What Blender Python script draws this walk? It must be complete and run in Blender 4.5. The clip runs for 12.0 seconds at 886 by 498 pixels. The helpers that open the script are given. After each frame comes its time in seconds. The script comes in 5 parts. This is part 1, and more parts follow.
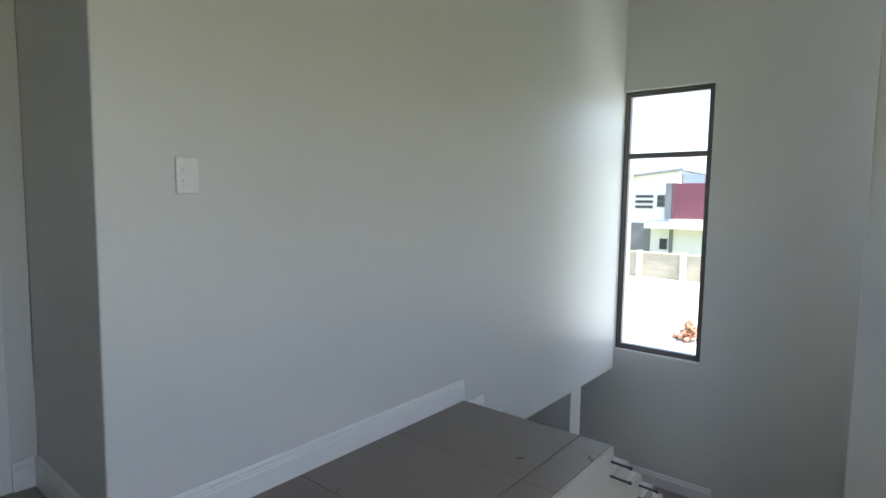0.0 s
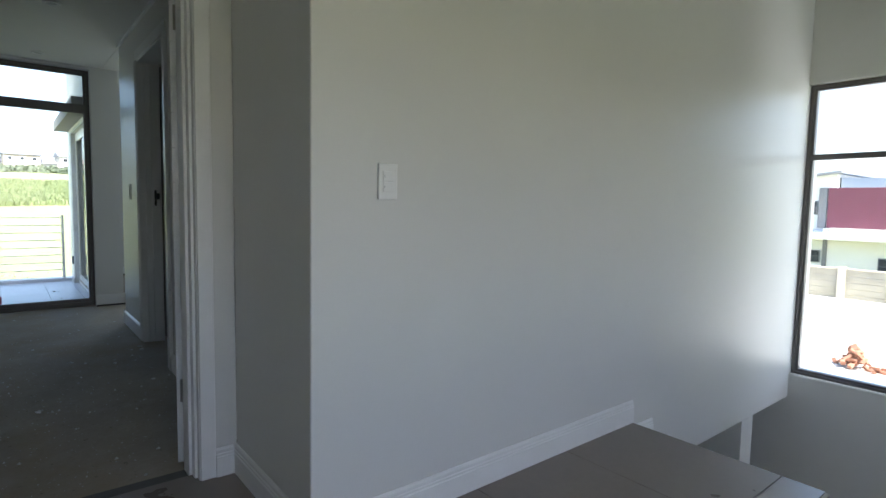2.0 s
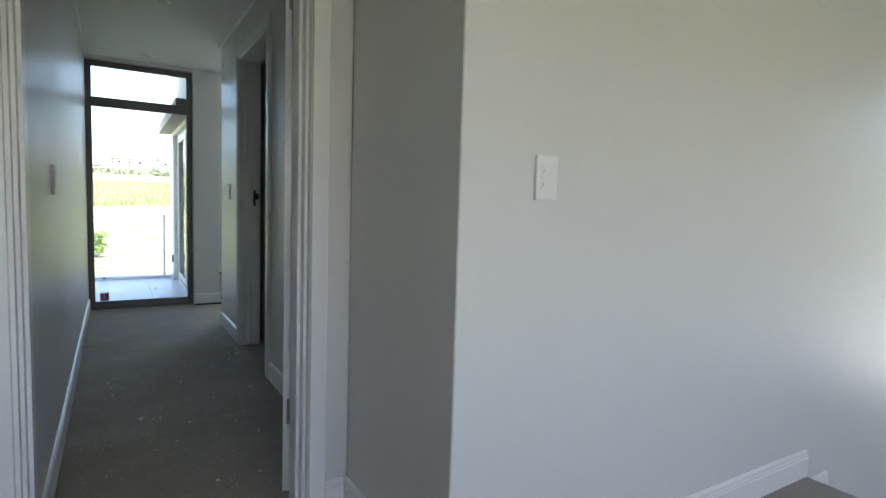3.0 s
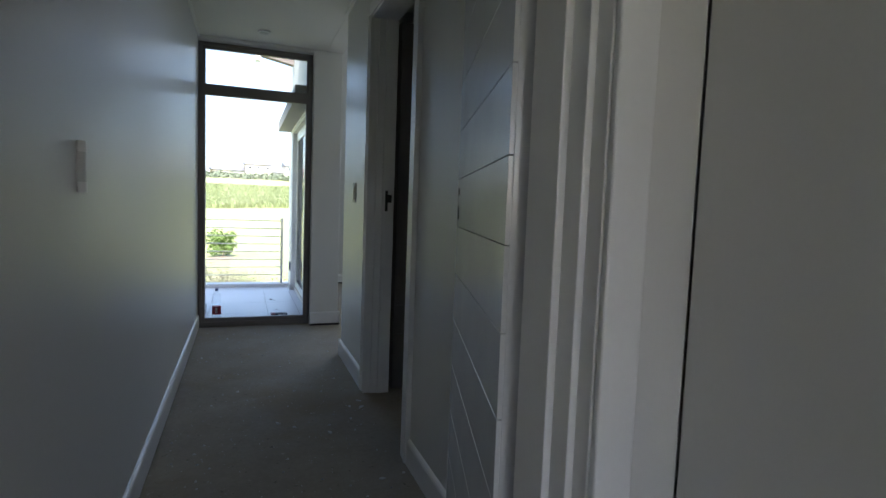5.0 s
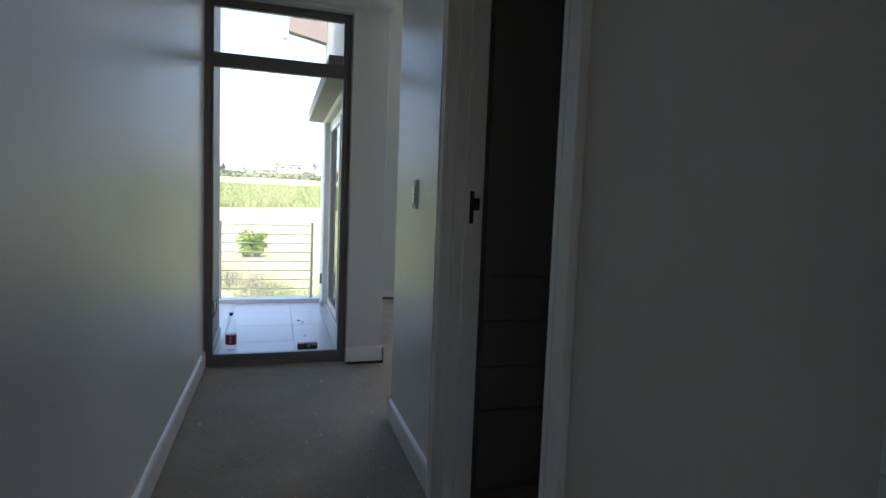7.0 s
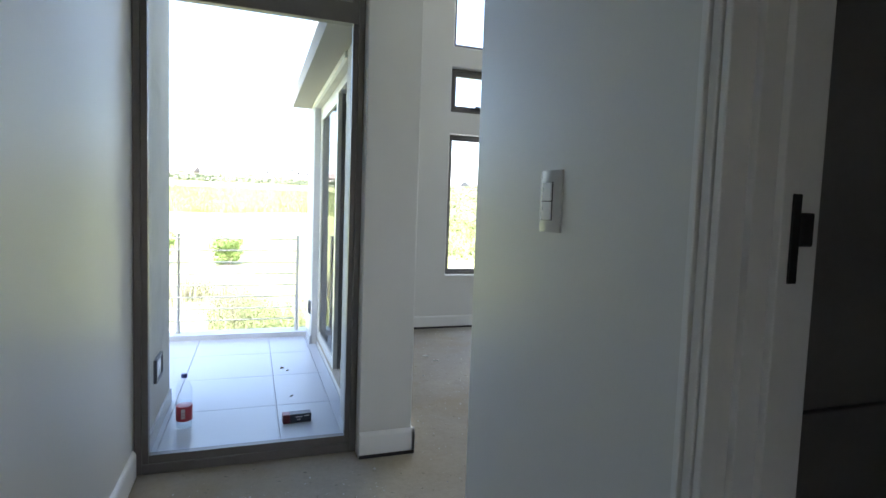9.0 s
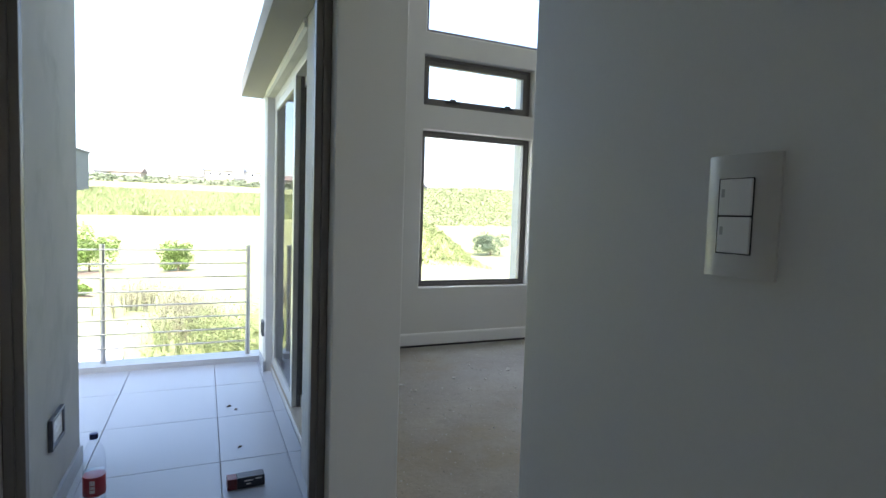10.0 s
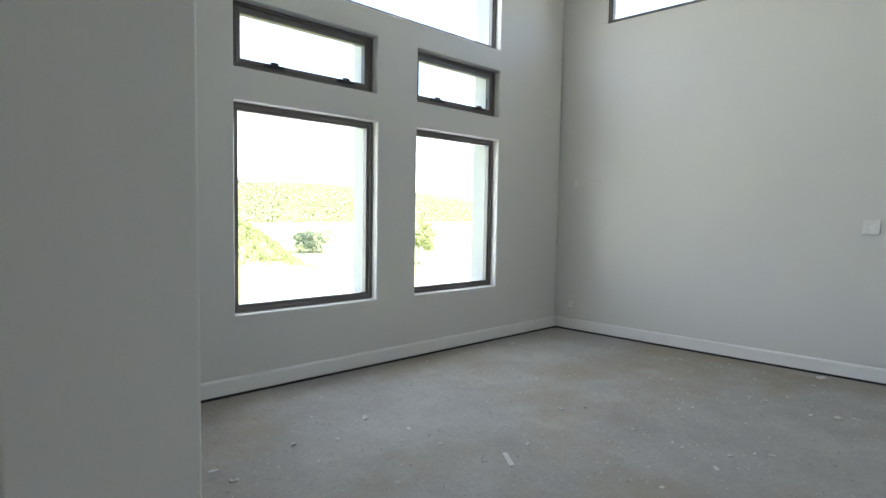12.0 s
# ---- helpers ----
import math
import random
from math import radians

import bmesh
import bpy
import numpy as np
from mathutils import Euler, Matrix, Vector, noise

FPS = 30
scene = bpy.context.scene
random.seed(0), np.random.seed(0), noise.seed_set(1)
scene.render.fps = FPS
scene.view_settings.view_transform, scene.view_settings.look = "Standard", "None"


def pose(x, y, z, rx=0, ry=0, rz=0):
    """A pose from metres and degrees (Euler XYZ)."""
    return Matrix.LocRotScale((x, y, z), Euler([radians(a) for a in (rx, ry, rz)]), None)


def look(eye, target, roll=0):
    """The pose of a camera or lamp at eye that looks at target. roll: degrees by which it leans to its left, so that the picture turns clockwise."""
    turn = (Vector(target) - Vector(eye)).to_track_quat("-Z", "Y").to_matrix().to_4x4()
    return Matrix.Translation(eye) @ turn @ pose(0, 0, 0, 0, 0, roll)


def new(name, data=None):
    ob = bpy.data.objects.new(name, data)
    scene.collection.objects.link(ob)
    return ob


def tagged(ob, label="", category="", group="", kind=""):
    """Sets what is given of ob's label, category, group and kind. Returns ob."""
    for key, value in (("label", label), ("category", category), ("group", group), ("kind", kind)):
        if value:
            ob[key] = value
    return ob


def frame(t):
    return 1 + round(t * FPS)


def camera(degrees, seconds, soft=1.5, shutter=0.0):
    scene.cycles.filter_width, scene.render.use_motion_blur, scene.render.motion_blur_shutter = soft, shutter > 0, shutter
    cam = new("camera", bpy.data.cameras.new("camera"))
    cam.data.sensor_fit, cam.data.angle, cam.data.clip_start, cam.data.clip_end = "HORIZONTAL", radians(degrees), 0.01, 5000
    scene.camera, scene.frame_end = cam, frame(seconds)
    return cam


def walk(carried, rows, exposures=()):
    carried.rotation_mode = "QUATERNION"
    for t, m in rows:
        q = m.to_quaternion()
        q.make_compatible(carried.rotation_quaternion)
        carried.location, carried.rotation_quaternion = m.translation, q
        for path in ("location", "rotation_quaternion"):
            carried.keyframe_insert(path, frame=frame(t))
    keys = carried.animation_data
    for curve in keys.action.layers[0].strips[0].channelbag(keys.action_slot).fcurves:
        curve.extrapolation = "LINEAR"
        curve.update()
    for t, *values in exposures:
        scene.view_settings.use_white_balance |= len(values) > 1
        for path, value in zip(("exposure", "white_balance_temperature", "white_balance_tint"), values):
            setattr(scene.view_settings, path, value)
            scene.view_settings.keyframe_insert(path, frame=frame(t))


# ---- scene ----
cam = camera(78.5, 12.0)
PATH = [
    (0, (0.239, -0.097, 1.186), (1.787, 1.157, 1.012), 0.9),
    (0.5, (0.208, -0.052, 1.179), (1.684, 1.287, 1.014), 0.8),
    (1, (0.172, 0.012, 1.183), (1.576, 1.427, 1.018), 1.0),
    (1.5, (0.126, 0.092, 1.19), (1.459, 1.574, 1.025), 1.1),
    (2, (0.105, 0.188, 1.184), (1.361, 1.736, 1.023), 1.1),
    (2.5, (0.123, 0.393, 1.18), (1.275, 2.02, 1.022), 1.4),
    (3, (0.107, 0.628, 1.172), (1.146, 2.33, 1.018), 1.7),
    (3.5, (0.146, 0.933, 1.202), (1.081, 2.694, 1.046), 1.9),
    (5.5, (0.29, 2.27, 1.166), (0.932, 4.158, 1.011), 2.2),
    (6, (0.303, 2.582, 1.189), (0.917, 4.478, 1.03), 2.3),
    (6.5, (0.338, 2.891, 1.204), (0.936, 4.793, 1.046), 2.3),
    (7, (0.362, 3.199, 1.2), (0.951, 5.104, 1.042), 2.2),
    (9, (0.372, 4.646, 1.221), (1.035, 6.528, 1.081), 2.0),
    (9.5, (0.414, 4.98, 1.232), (1.131, 6.842, 1.097), 1.9),
    (10, (0.45, 5.28, 1.242), (1.255, 7.106, 1.115), 1.8),
    (10.5, (0.526, 5.585, 1.198), (1.413, 7.374, 1.092), 1.5),
    (11, (0.59, 5.874, 1.282), (1.588, 7.584, 1.144), 1.5),
    (11.5, (0.712, 6.099, 1.283), (1.874, 7.706, 1.146), 1.3),
    (12, (0.832, 6.29, 1.278), (2.181, 7.761, 1.147), 1.0),
]
EXPOSURES = [(0, 2.1, 6050, 12), (1.5, 2.05, 6050, 13), (2.0, 2.05, 6050, 13), (2.5, 2.35, 6100, 14), (3.5, 2.66, 6150, 15), (5.5, 1.55, 6150, 21), (6.0, 1.05, 6200, 25), (6.5, 1.5, 6300, 25), (7, 2.1, 6250, 21),
             (9, 2.98, 6350, 18), (10, 2.42, 6450, 18), (10.5, 2.08, 6600, 20), (11, 2.1, 6600, 20), (12, 2.72, 6500, 17)]
walk(cam, [(t, look(eye, target, roll)) for t, eye, target, roll in PATH], EXPOSURES)

# ---- world and sun ----
SUN_EL, SUN_AZ = 55.0, 262.0   # azimuth of the sun, degrees from +x towards +y
world = bpy.data.worlds.new("world")
scene.world = world
world.use_nodes = True
wn = world.node_tree.nodes
sky = wn.new("ShaderNodeTexSky")
sky.sky_type = "NISHITA"
sky.sun_disc = False
sky.sun_elevation = radians(SUN_EL)
sky.sun_rotation = radians(90 - SUN_AZ)
sky.dust_density = 2.2
wn["Background"].inputs["Strength"].default_value = 0.15
world.node_tree.links.new(sky.outputs[0], wn["Background"].inputs["Color"])
sun_data = bpy.data.lights.new("sun", "SUN")
sun_data.energy = 5.0
sun_data.angle = radians(0.6)
sun_data.color = (1.0, 0.95, 0.87)
sun = new("sun", sun_data)
sun_dir = Vector((math.cos(radians(SUN_EL)) * math.cos(radians(SUN_AZ)), math.cos(radians(SUN_EL)) * math.sin(radians(SUN_AZ)), math.sin(radians(SUN_EL))))
sun.matrix_world = look(sun_dir * 60, (0, 0, 0))


def window_light(name, at, towards, w, h, radiance, color=(0.90, 0.96, 1.0)):
    """Skylight gathered in a window opening: an area lamp just outside the glass, shining in."""
    d = bpy.data.lights.new(name, "AREA")
    d.shape, d.size, d.size_y = "RECTANGLE", w, h
    d.energy = radiance * math.pi * w * h
    d.color = color
    new(name, d).matrix_world = look(at, towards)


window_light("skylight_room_one", (2.88, 10.135, 1.29), (2.88, 9.0, 1.29), 1.08, 1.36, 0.55)
window_light("skylight_room_two", (4.42, 10.135, 1.29), (4.42, 9.0, 1.29), 0.98, 1.36, 0.55)
window_light("skylight_room_top", (3.63, 10.135, 3.35), (3.63, 9.0, 3.1), 2.55, 0.78, 0.70)
window_light("skylight_landing", (1.0, -2.22, 1.55), (1.2, 0.0, 1.4), 3.7, 1.0, 0.07)
# Fill lamp added behind an unseen south-wall opening to brighten the stairwell.
window_light("skylight_stairwell", (4.83, -2.22, 1.85), (4.95, 0.0, 1.3), 0.54, 1.26, 2.2)
window_light("skylight_stair", (5.27, 1.42, 1.02), (4.0, 1.42, 1.02), 0.66, 2.22, 0.18)
# Warm fill added at the lower floor, behind another unseen opening.
window_light("skylight_lower", (2.6, -2.22, -1.8), (2.9, 0.0, -1.4), 0.76, 0.76, 0.3, (1.0, 0.95, 0.86))


# ---- materials ----
def mat(name, color, rough=0.6, metal=0.0, var=0.12, scale=6.0, fine=90.0, bump=0.15, bump_scale=None, dist=0.002, spots=None, spec=0.5, rand=0.0, island=False, coat=0.0):
    """A painted or natural surface: base colour, two scales of variation, fine relief; spots adds flecks of another colour."""
    m = bpy.data.materials.new(name)
    m.use_nodes = True
    nt = m.node_tree
    n, l = nt.nodes, nt.links
    p = n["Principled BSDF"]
    tc = n.new("ShaderNodeTexCoord")
    geo = n.new("ShaderNodeNewGeometry")
    def tex(sc, detail=4.0, rough_=0.6):
        t = n.new("ShaderNodeTexNoise")
        t.inputs["Scale"].default_value = sc
        t.inputs["Detail"].default_value = detail
        t.inputs["Roughness"].default_value = rough_
        l.new(geo.outputs["Position"], t.inputs["Vector"])
        return t
    def mixc(a, b, f):
        x = n.new("ShaderNodeMix")
        x.data_type = "RGBA"
        for k, v in ((6, a), (7, b)):
            if isinstance(v, tuple):
                x.inputs[k].default_value = (*v, 1)
            else:
                l.new(v, x.inputs[k])
        if isinstance(f, float):
            x.inputs[0].default_value = f
        else:
            l.new(f, x.inputs[0])
        return x.outputs[2]
    def ramp(src, lo, hi):
        r = n.new("ShaderNodeMapRange")
        r.inputs[1].default_value, r.inputs[2].default_value = lo, hi
        l.new(src, r.inputs[0])
        return r.outputs[0]
    big, small = tex(scale), tex(fine, 3.0)
    dark = tuple(c * (1 - var) for c in color)
    lite = tuple(min(1.0, c * (1 + var)) for c in color)
    c1 = mixc(dark, lite, ramp(big.outputs["Fac"], 0.3, 0.7))
    c2 = mixc(tuple(c * (1 - var * 0.8) for c in color), tuple(min(1, c * (1 + var * 0.8)) for c in color), ramp(small.outputs["Fac"], 0.3, 0.7))
    col = mixc(c1, c2, 0.4)
    if spots:
        for sc, lo, hi, scol in spots:
            t = tex(sc, 5.0, 0.65)
            col = mixc(col, scol, ramp(t.outputs["Fac"], lo, hi))
    if rand or island:
        info = n.new("ShaderNodeObjectInfo")
        src = geo.outputs["Random Per Island"] if island else info.outputs["Random"]
        hsv = n.new("ShaderNodeHueSaturation")
        mr = n.new("ShaderNodeMapRange")
        mr.inputs[3].default_value, mr.inputs[4].default_value = 1 - rand, 1 + rand
        l.new(src, mr.inputs[0])
        l.new(mr.outputs[0], hsv.inputs["Value"])
        l.new(col, hsv.inputs["Color"])
        col = hsv.outputs[0]
    l.new(col, p.inputs["Base Color"])
    p.inputs["Metallic"].default_value = metal
    p.inputs["Specular IOR Level"].default_value = spec
    p.inputs["Coat Weight"].default_value = coat
    rr = n.new("ShaderNodeMapRange")
    rr.inputs[3].default_value, rr.inputs[4].default_value = max(0.02, rough - 0.08), min(1, rough + 0.08)
    l.new(big.outputs["Fac"], rr.inputs[0])
    l.new(rr.outputs[0], p.inputs["Roughness"])
    if bump:
        b = n.new("ShaderNodeBump")
        b.inputs["Strength"].default_value = bump
        b.inputs["Distance"].default_value = dist
        t = tex(bump_scale or fine, 6.0, 0.65)
        l.new(t.outputs["Fac"], b.inputs["Height"])
        l.new(b.outputs[0], p.inputs["Normal"])
    return m


def glass_mat(name, tint=(0.96, 0.98, 0.97), gloss=0.0):
    m = bpy.data.materials.new(name)
    m.use_nodes = True
    n, l = m.node_tree.nodes, m.node_tree.links
    n.remove(n["Principled BSDF"])
    tr, gl, mx, lw = n.new("ShaderNodeBsdfTransparent"), n.new("ShaderNodeBsdfGlossy"), n.new("ShaderNodeMixShader"), n.new("ShaderNodeLayerWeight")
    tr.inputs[0].default_value = (*tint, 1)
    gl.inputs["Roughness"].default_value = gloss
    pw, ad = n.new("ShaderNodeMath"), n.new("ShaderNodeMath")
    pw.operation, ad.operation = "POWER", "MULTIPLY_ADD"
    pw.inputs[1].default_value = 5.0
    ad.inputs[1].default_value, ad.inputs[2].default_value = 0.75, 0.022
    l.new(lw.outputs["Facing"], pw.inputs[0])
    l.new(pw.outputs[0], ad.inputs[0])
    l.new(ad.outputs[0], mx.inputs[0])
    l.new(tr.outputs[0], mx.inputs[1])
    l.new(gl.outputs[0], mx.inputs[2])
    l.new(mx.outputs[0], n["Material Output"].inputs[0])
    return m


WALL = mat("wall_paint", (0.66, 0.655, 0.63), 0.40, var=0.025, scale=1.7, fine=160, bump=0.10, bump_scale=55, dist=0.003)
CEIL = mat("ceiling_paint", (0.74, 0.73, 0.70), 0.7, var=0.03, scale=2.0, bump=0.05)
TRIM = mat("white_trim_paint", (0.76, 0.76, 0.75), 0.35, var=0.03, scale=5.0, bump=0.05, bump_scale=30)
DOORP = mat("white_door_primer", (0.62, 0.63, 0.64), 0.19, var=0.05, scale=3.0, bump=0.04, bump_scale=40)
SCREED = mat("cement_screed", (0.325, 0.318, 0.300), 0.88, var=0.20, scale=2.1, fine=46, bump=0.75, bump_scale=40, dist=0.005,
             spots=[(0.55, 0.50, 0.66, (0.285, 0.250, 0.190)), (1.5, 0.60, 0.74, (0.385, 0.380, 0.365)), (6.0, 0.60, 0.78, (0.27, 0.262, 0.245)), (19.0, 0.66, 0.72, (0.44, 0.435, 0.42)), (33.0, 0.645, 0.70, (0.17, 0.16, 0.14))])


def trodden_dust(m, x0, x1, tint):
    """Brown dust trodden over the floor up to an uneven edge between x0 and x1."""
    n, l = m.node_tree.nodes, m.node_tree.links
    geo, sep, tex = n.new("ShaderNodeNewGeometry"), n.new("ShaderNodeSeparateXYZ"), n.new("ShaderNodeTexNoise")
    add, mr, mx = n.new("ShaderNodeMath"), n.new("ShaderNodeMapRange"), n.new("ShaderNodeMix")
    tex.inputs["Scale"].default_value = 1.4
    tex.inputs["Detail"].default_value = 5.0
    l.new(geo.outputs["Position"], sep.inputs[0])
    l.new(geo.outputs["Position"], tex.inputs["Vector"])
    add.operation = "MULTIPLY_ADD"
    add.inputs[1].default_value = 1.6
    l.new(tex.outputs["Fac"], add.inputs[0])
    l.new(sep.outputs["X"], add.inputs[2])
    mr.inputs[1].default_value, mr.inputs[2].default_value = x0 + 0.8, x1 + 0.8
    mr.inputs[3].default_value, mr.inputs[4].default_value = 1.0, 0.0
    l.new(add.outputs[0], mr.inputs[0])
    base = n["Principled BSDF"].inputs["Base Color"]
    mx.data_type, mx.blend_type = "RGBA", "MULTIPLY"
    l.new(mr.outputs[0], mx.inputs[0])
    l.new(base.links[0].from_socket, mx.inputs[6])
    mx.inputs[7].default_value = (*tint, 1)
    l.new(mx.outputs[2], base)


trodden_dust(SCREED, 1.0, 2.6, (0.97, 0.87, 0.72))
TILE = mat("brown_grey_floor_tile", (0.185, 0.155, 0.132), 0.30, var=0.10, scale=3.0, fine=30, bump=0.05, rand=0.06)
GROUT = mat("dark_grout", (0.12, 0.11, 0.10), 0.9, var=0.2, bump=0.3)
BTILE = mat("pale_balcony_tile", (0.36, 0.378, 0.395), 0.36, var=0.07, scale=4.0, fine=50, bump=0.08, rand=0.04, spots=[(7.0, 0.62, 0.8, (0.37, 0.37, 0.36))])
BGROUT = mat("grey_grout", (0.22, 0.22, 0.22), 0.9, bump=0.3)
ALU = mat("bronze_aluminium", (0.135, 0.125, 0.117), 0.42, metal=0.15, var=0.10, scale=12, bump=0.03)
SILVER = mat("silver_aluminium", (0.55, 0.54, 0.50), 0.38, metal=0.6, var=0.05, bump=0.02)
STEEL = mat("brushed_steel", (0.52, 0.51, 0.49), 0.30, metal=1.0, var=0.08, scale=20, bump=0.03)
DARKSTEEL = mat("dark_steel", (0.11, 0.12, 0.14), 0.45, metal=0.6, var=0.2, bump=0.1)
VOID = mat("dark_hollow", (0.004, 0.004, 0.004), 0.95, var=0.0, bump=0.0, spec=0.0)
BLACK = mat("black_plastic", (0.015, 0.015, 0.016), 0.4, var=0.1, bump=0.02)
PLASTIC = mat("white_switch_plastic", (0.78, 0.78, 0.77), 0.28, var=0.01, bump=0.0)
GREYPLASTIC = mat("grey_plastic", (0.42, 0.43, 0.43), 0.35, var=0.02, bump=0.0)
CONCRETE = mat("raw_concrete", (0.50, 0.50, 0.48), 0.8, var=0.10, scale=4, fine=50, bump=0.3)
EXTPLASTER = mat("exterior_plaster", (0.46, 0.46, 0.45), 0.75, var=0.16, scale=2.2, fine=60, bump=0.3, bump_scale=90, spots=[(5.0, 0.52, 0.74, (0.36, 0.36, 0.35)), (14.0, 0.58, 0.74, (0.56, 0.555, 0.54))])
# Darker and browner than the other exterior plaster.
CANOPY = mat("darker_canopy_plaster", (0.29, 0.275, 0.26), 0.85, var=0.12, scale=2.0, fine=50, bump=0.3)
# Dark colour stands in for the shade the barge board lies in.
FASCIA = mat("shade_brown_fascia", (0.13, 0.11, 0.10), 0.7, var=0.12, scale=5, bump=0.1)
GLASS = glass_mat("clear_glass")
# Darkness of the room behind, put into the glass tint.
GAPGLASS = glass_mat("dark_room_glass", (0.22, 0.25, 0.26), 0.02)
DGLASS = glass_mat("tinted_glass", (0.40, 0.43, 0.44), 0.02)


# ---- building helpers ----
def box(bm, x0, x1, y0, y1, z0, z1, bevel=0.0, seg=2):
    m = Matrix.LocRotScale(((x0 + x1) / 2, (y0 + y1) / 2, (z0 + z1) / 2), None, (abs(x1 - x0), abs(y1 - y0), abs(z1 - z0)))
    r = bmesh.ops.create_cube(bm, size=1.0, matrix=m)
    if bevel:
        es = list({e for v in r["verts"] for e in v.link_edges})
        bmesh.ops.bevel(bm, geom=es, offset=bevel, segments=seg, profile=0.6, affect="EDGES")
    return bm


def cyl(bm, a, b, r, r2=None, n=16):
    a, b = Vector(a), Vector(b)
    d = b - a
    m = Matrix.Translation((a + b) / 2) @ d.to_track_quat("Z", "Y").to_matrix().to_4x4()
    bmesh.ops.create_cone(bm, cap_ends=True, segments=n, radius1=r, radius2=r if r2 is None else r2, depth=d.length, matrix=m)
    return bm


def lathe(bm, profile, n=24, at=(0, 0, 0)):
    rings = []
    for r, z in profile:
        rings.append([bm.verts.new((at[0] + r * math.cos(2 * math.pi * k / n), at[1] + r * math.sin(2 * math.pi * k / n), at[2] + z)) for k in range(n)])
    for a, b in zip(rings, rings[1:]):
        for k in range(n):
            bm.faces.new((a[k], a[(k + 1) % n], b[(k + 1) % n], b[k]))
    bm.faces.new(rings[0][::-1])
    bm.faces.new(rings[-1])
    return bm


def mesh_of(name, bm, material, smooth=False):
    bmesh.ops.recalc_face_normals(bm, faces=bm.faces)
    me = bpy.data.meshes.new(name)
    bm.to_mesh(me)
    bm.free()
    me.materials.append(material)
    if smooth:
        for f in me.polygons:
            f.use_smooth = True
        me.set_sharp_from_angle(angle=radians(38))
    return me


def part(name, bm, material, parent=None, label="", smooth=False):
    ob = new(name, mesh_of(name, bm, material, smooth))
    if parent is not None:
        ob.parent = parent
        up = parent.matrix_basis.copy()
        if parent.parent is not None:
            up = parent.parent.matrix_basis @ up
        ob.matrix_parent_inverse = up.inverted()
    if label:
        ob["label"] = label
    return ob


def thing(name, at, label, category, group="", kind="", rz=0.0):
    ob = new(name)
    ob.empty_display_size = 0.1
    ob.matrix_basis = pose(*at, 0, 0, rz)
    return tagged(ob, label, category, group, kind)


def local(name, bm, material, parent, label="", smooth=False):
    """A part whose mesh is written in its parent's own axes."""
    ob = new(name, mesh_of(name, bm, material, smooth))
    ob.parent = parent
    if label:
        ob["label"] = label
    return ob


def structure(name, bm, material, label, category, smooth=False):
    return tagged(part(name, bm, material, None, "", smooth), label, category, "", "structure")


def wall(name, axis, p0, p1, u0, u1, z0, z1, holes=(), material=None, label="", round_=0.006):
    """An upright wall between the planes p0 and p1 of the axis, with openings (ua, ub, za, zb) cut right through it."""
    us = sorted({u0, u1, *[v for h in holes for v in h[:2] if u0 < v < u1]})
    zs = sorted({z0, z1, *[v for h in holes for v in h[2:] if z0 < v < z1]})
    bm = bmesh.new()
    def P(p, u, z):
        return (p, u, z) if axis == "x" else (u, p, z)
    grid = {}
    def V(s, i, j):
        if (s, i, j) not in grid:
            grid[s, i, j] = bm.verts.new(P((p0, p1)[s], us[i], zs[j]))
        return grid[s, i, j]
    def solid(i, j):
        if not (0 <= i < len(us) - 1 and 0 <= j < len(zs) - 1):
            return False
        u, z = (us[i] + us[i + 1]) / 2, (zs[j] + zs[j + 1]) / 2
        return not any(a < u < b and c < z < d for a, b, c, d in holes)
    for i in range(len(us) - 1):
        for j in range(len(zs) - 1):
            if not solid(i, j):
                continue
            for s in (0, 1):
                bm.faces.new((V(s, i, j), V(s, i + 1, j), V(s, i + 1, j + 1), V(s, i, j + 1)))
            for di, dj, a, b in ((-1, 0, (i, j), (i, j + 1)), (1, 0, (i + 1, j), (i + 1, j + 1)), (0, -1, (i, j), (i + 1, j)), (0, 1, (i, j + 1), (i + 1, j + 1))):
                if not solid(i + di, j + dj):
                    bm.faces.new((V(0, *a), V(0, *b), V(1, *b), V(1, *a)))
    ob = structure(name, bm, material or WALL, label or "light grey painted plaster wall", "wall")
    if round_:
        md = ob.modifiers.new("soft edges", "BEVEL")
        md.width, md.segments, md.limit_method, md.angle_limit = round_, 3, "ANGLE", radians(50)
    return ob


# ---- plan (metres) ----
STAIR_Y, RET_X, DOOR_Y0, DOOR_Y1 = 1.80, 0.867, 2.54, 2.70
COR_L, COR_R, COR_END = -0.12, 0.99, 7.22
ROOM_Y0, ROOM_L, ROOM_R, ROOM_Y1 = 6.122, 1.14, 5.99, 9.98
WIN_X = 5.16
CZ, RZ, LZ = 2.59, 4.10, 3.35     # ceilings: corridor, room, landing
GND = -3.05
GOING, RISE = 0.215, 0.153           # stairs
SF = -0.01                         # screed level

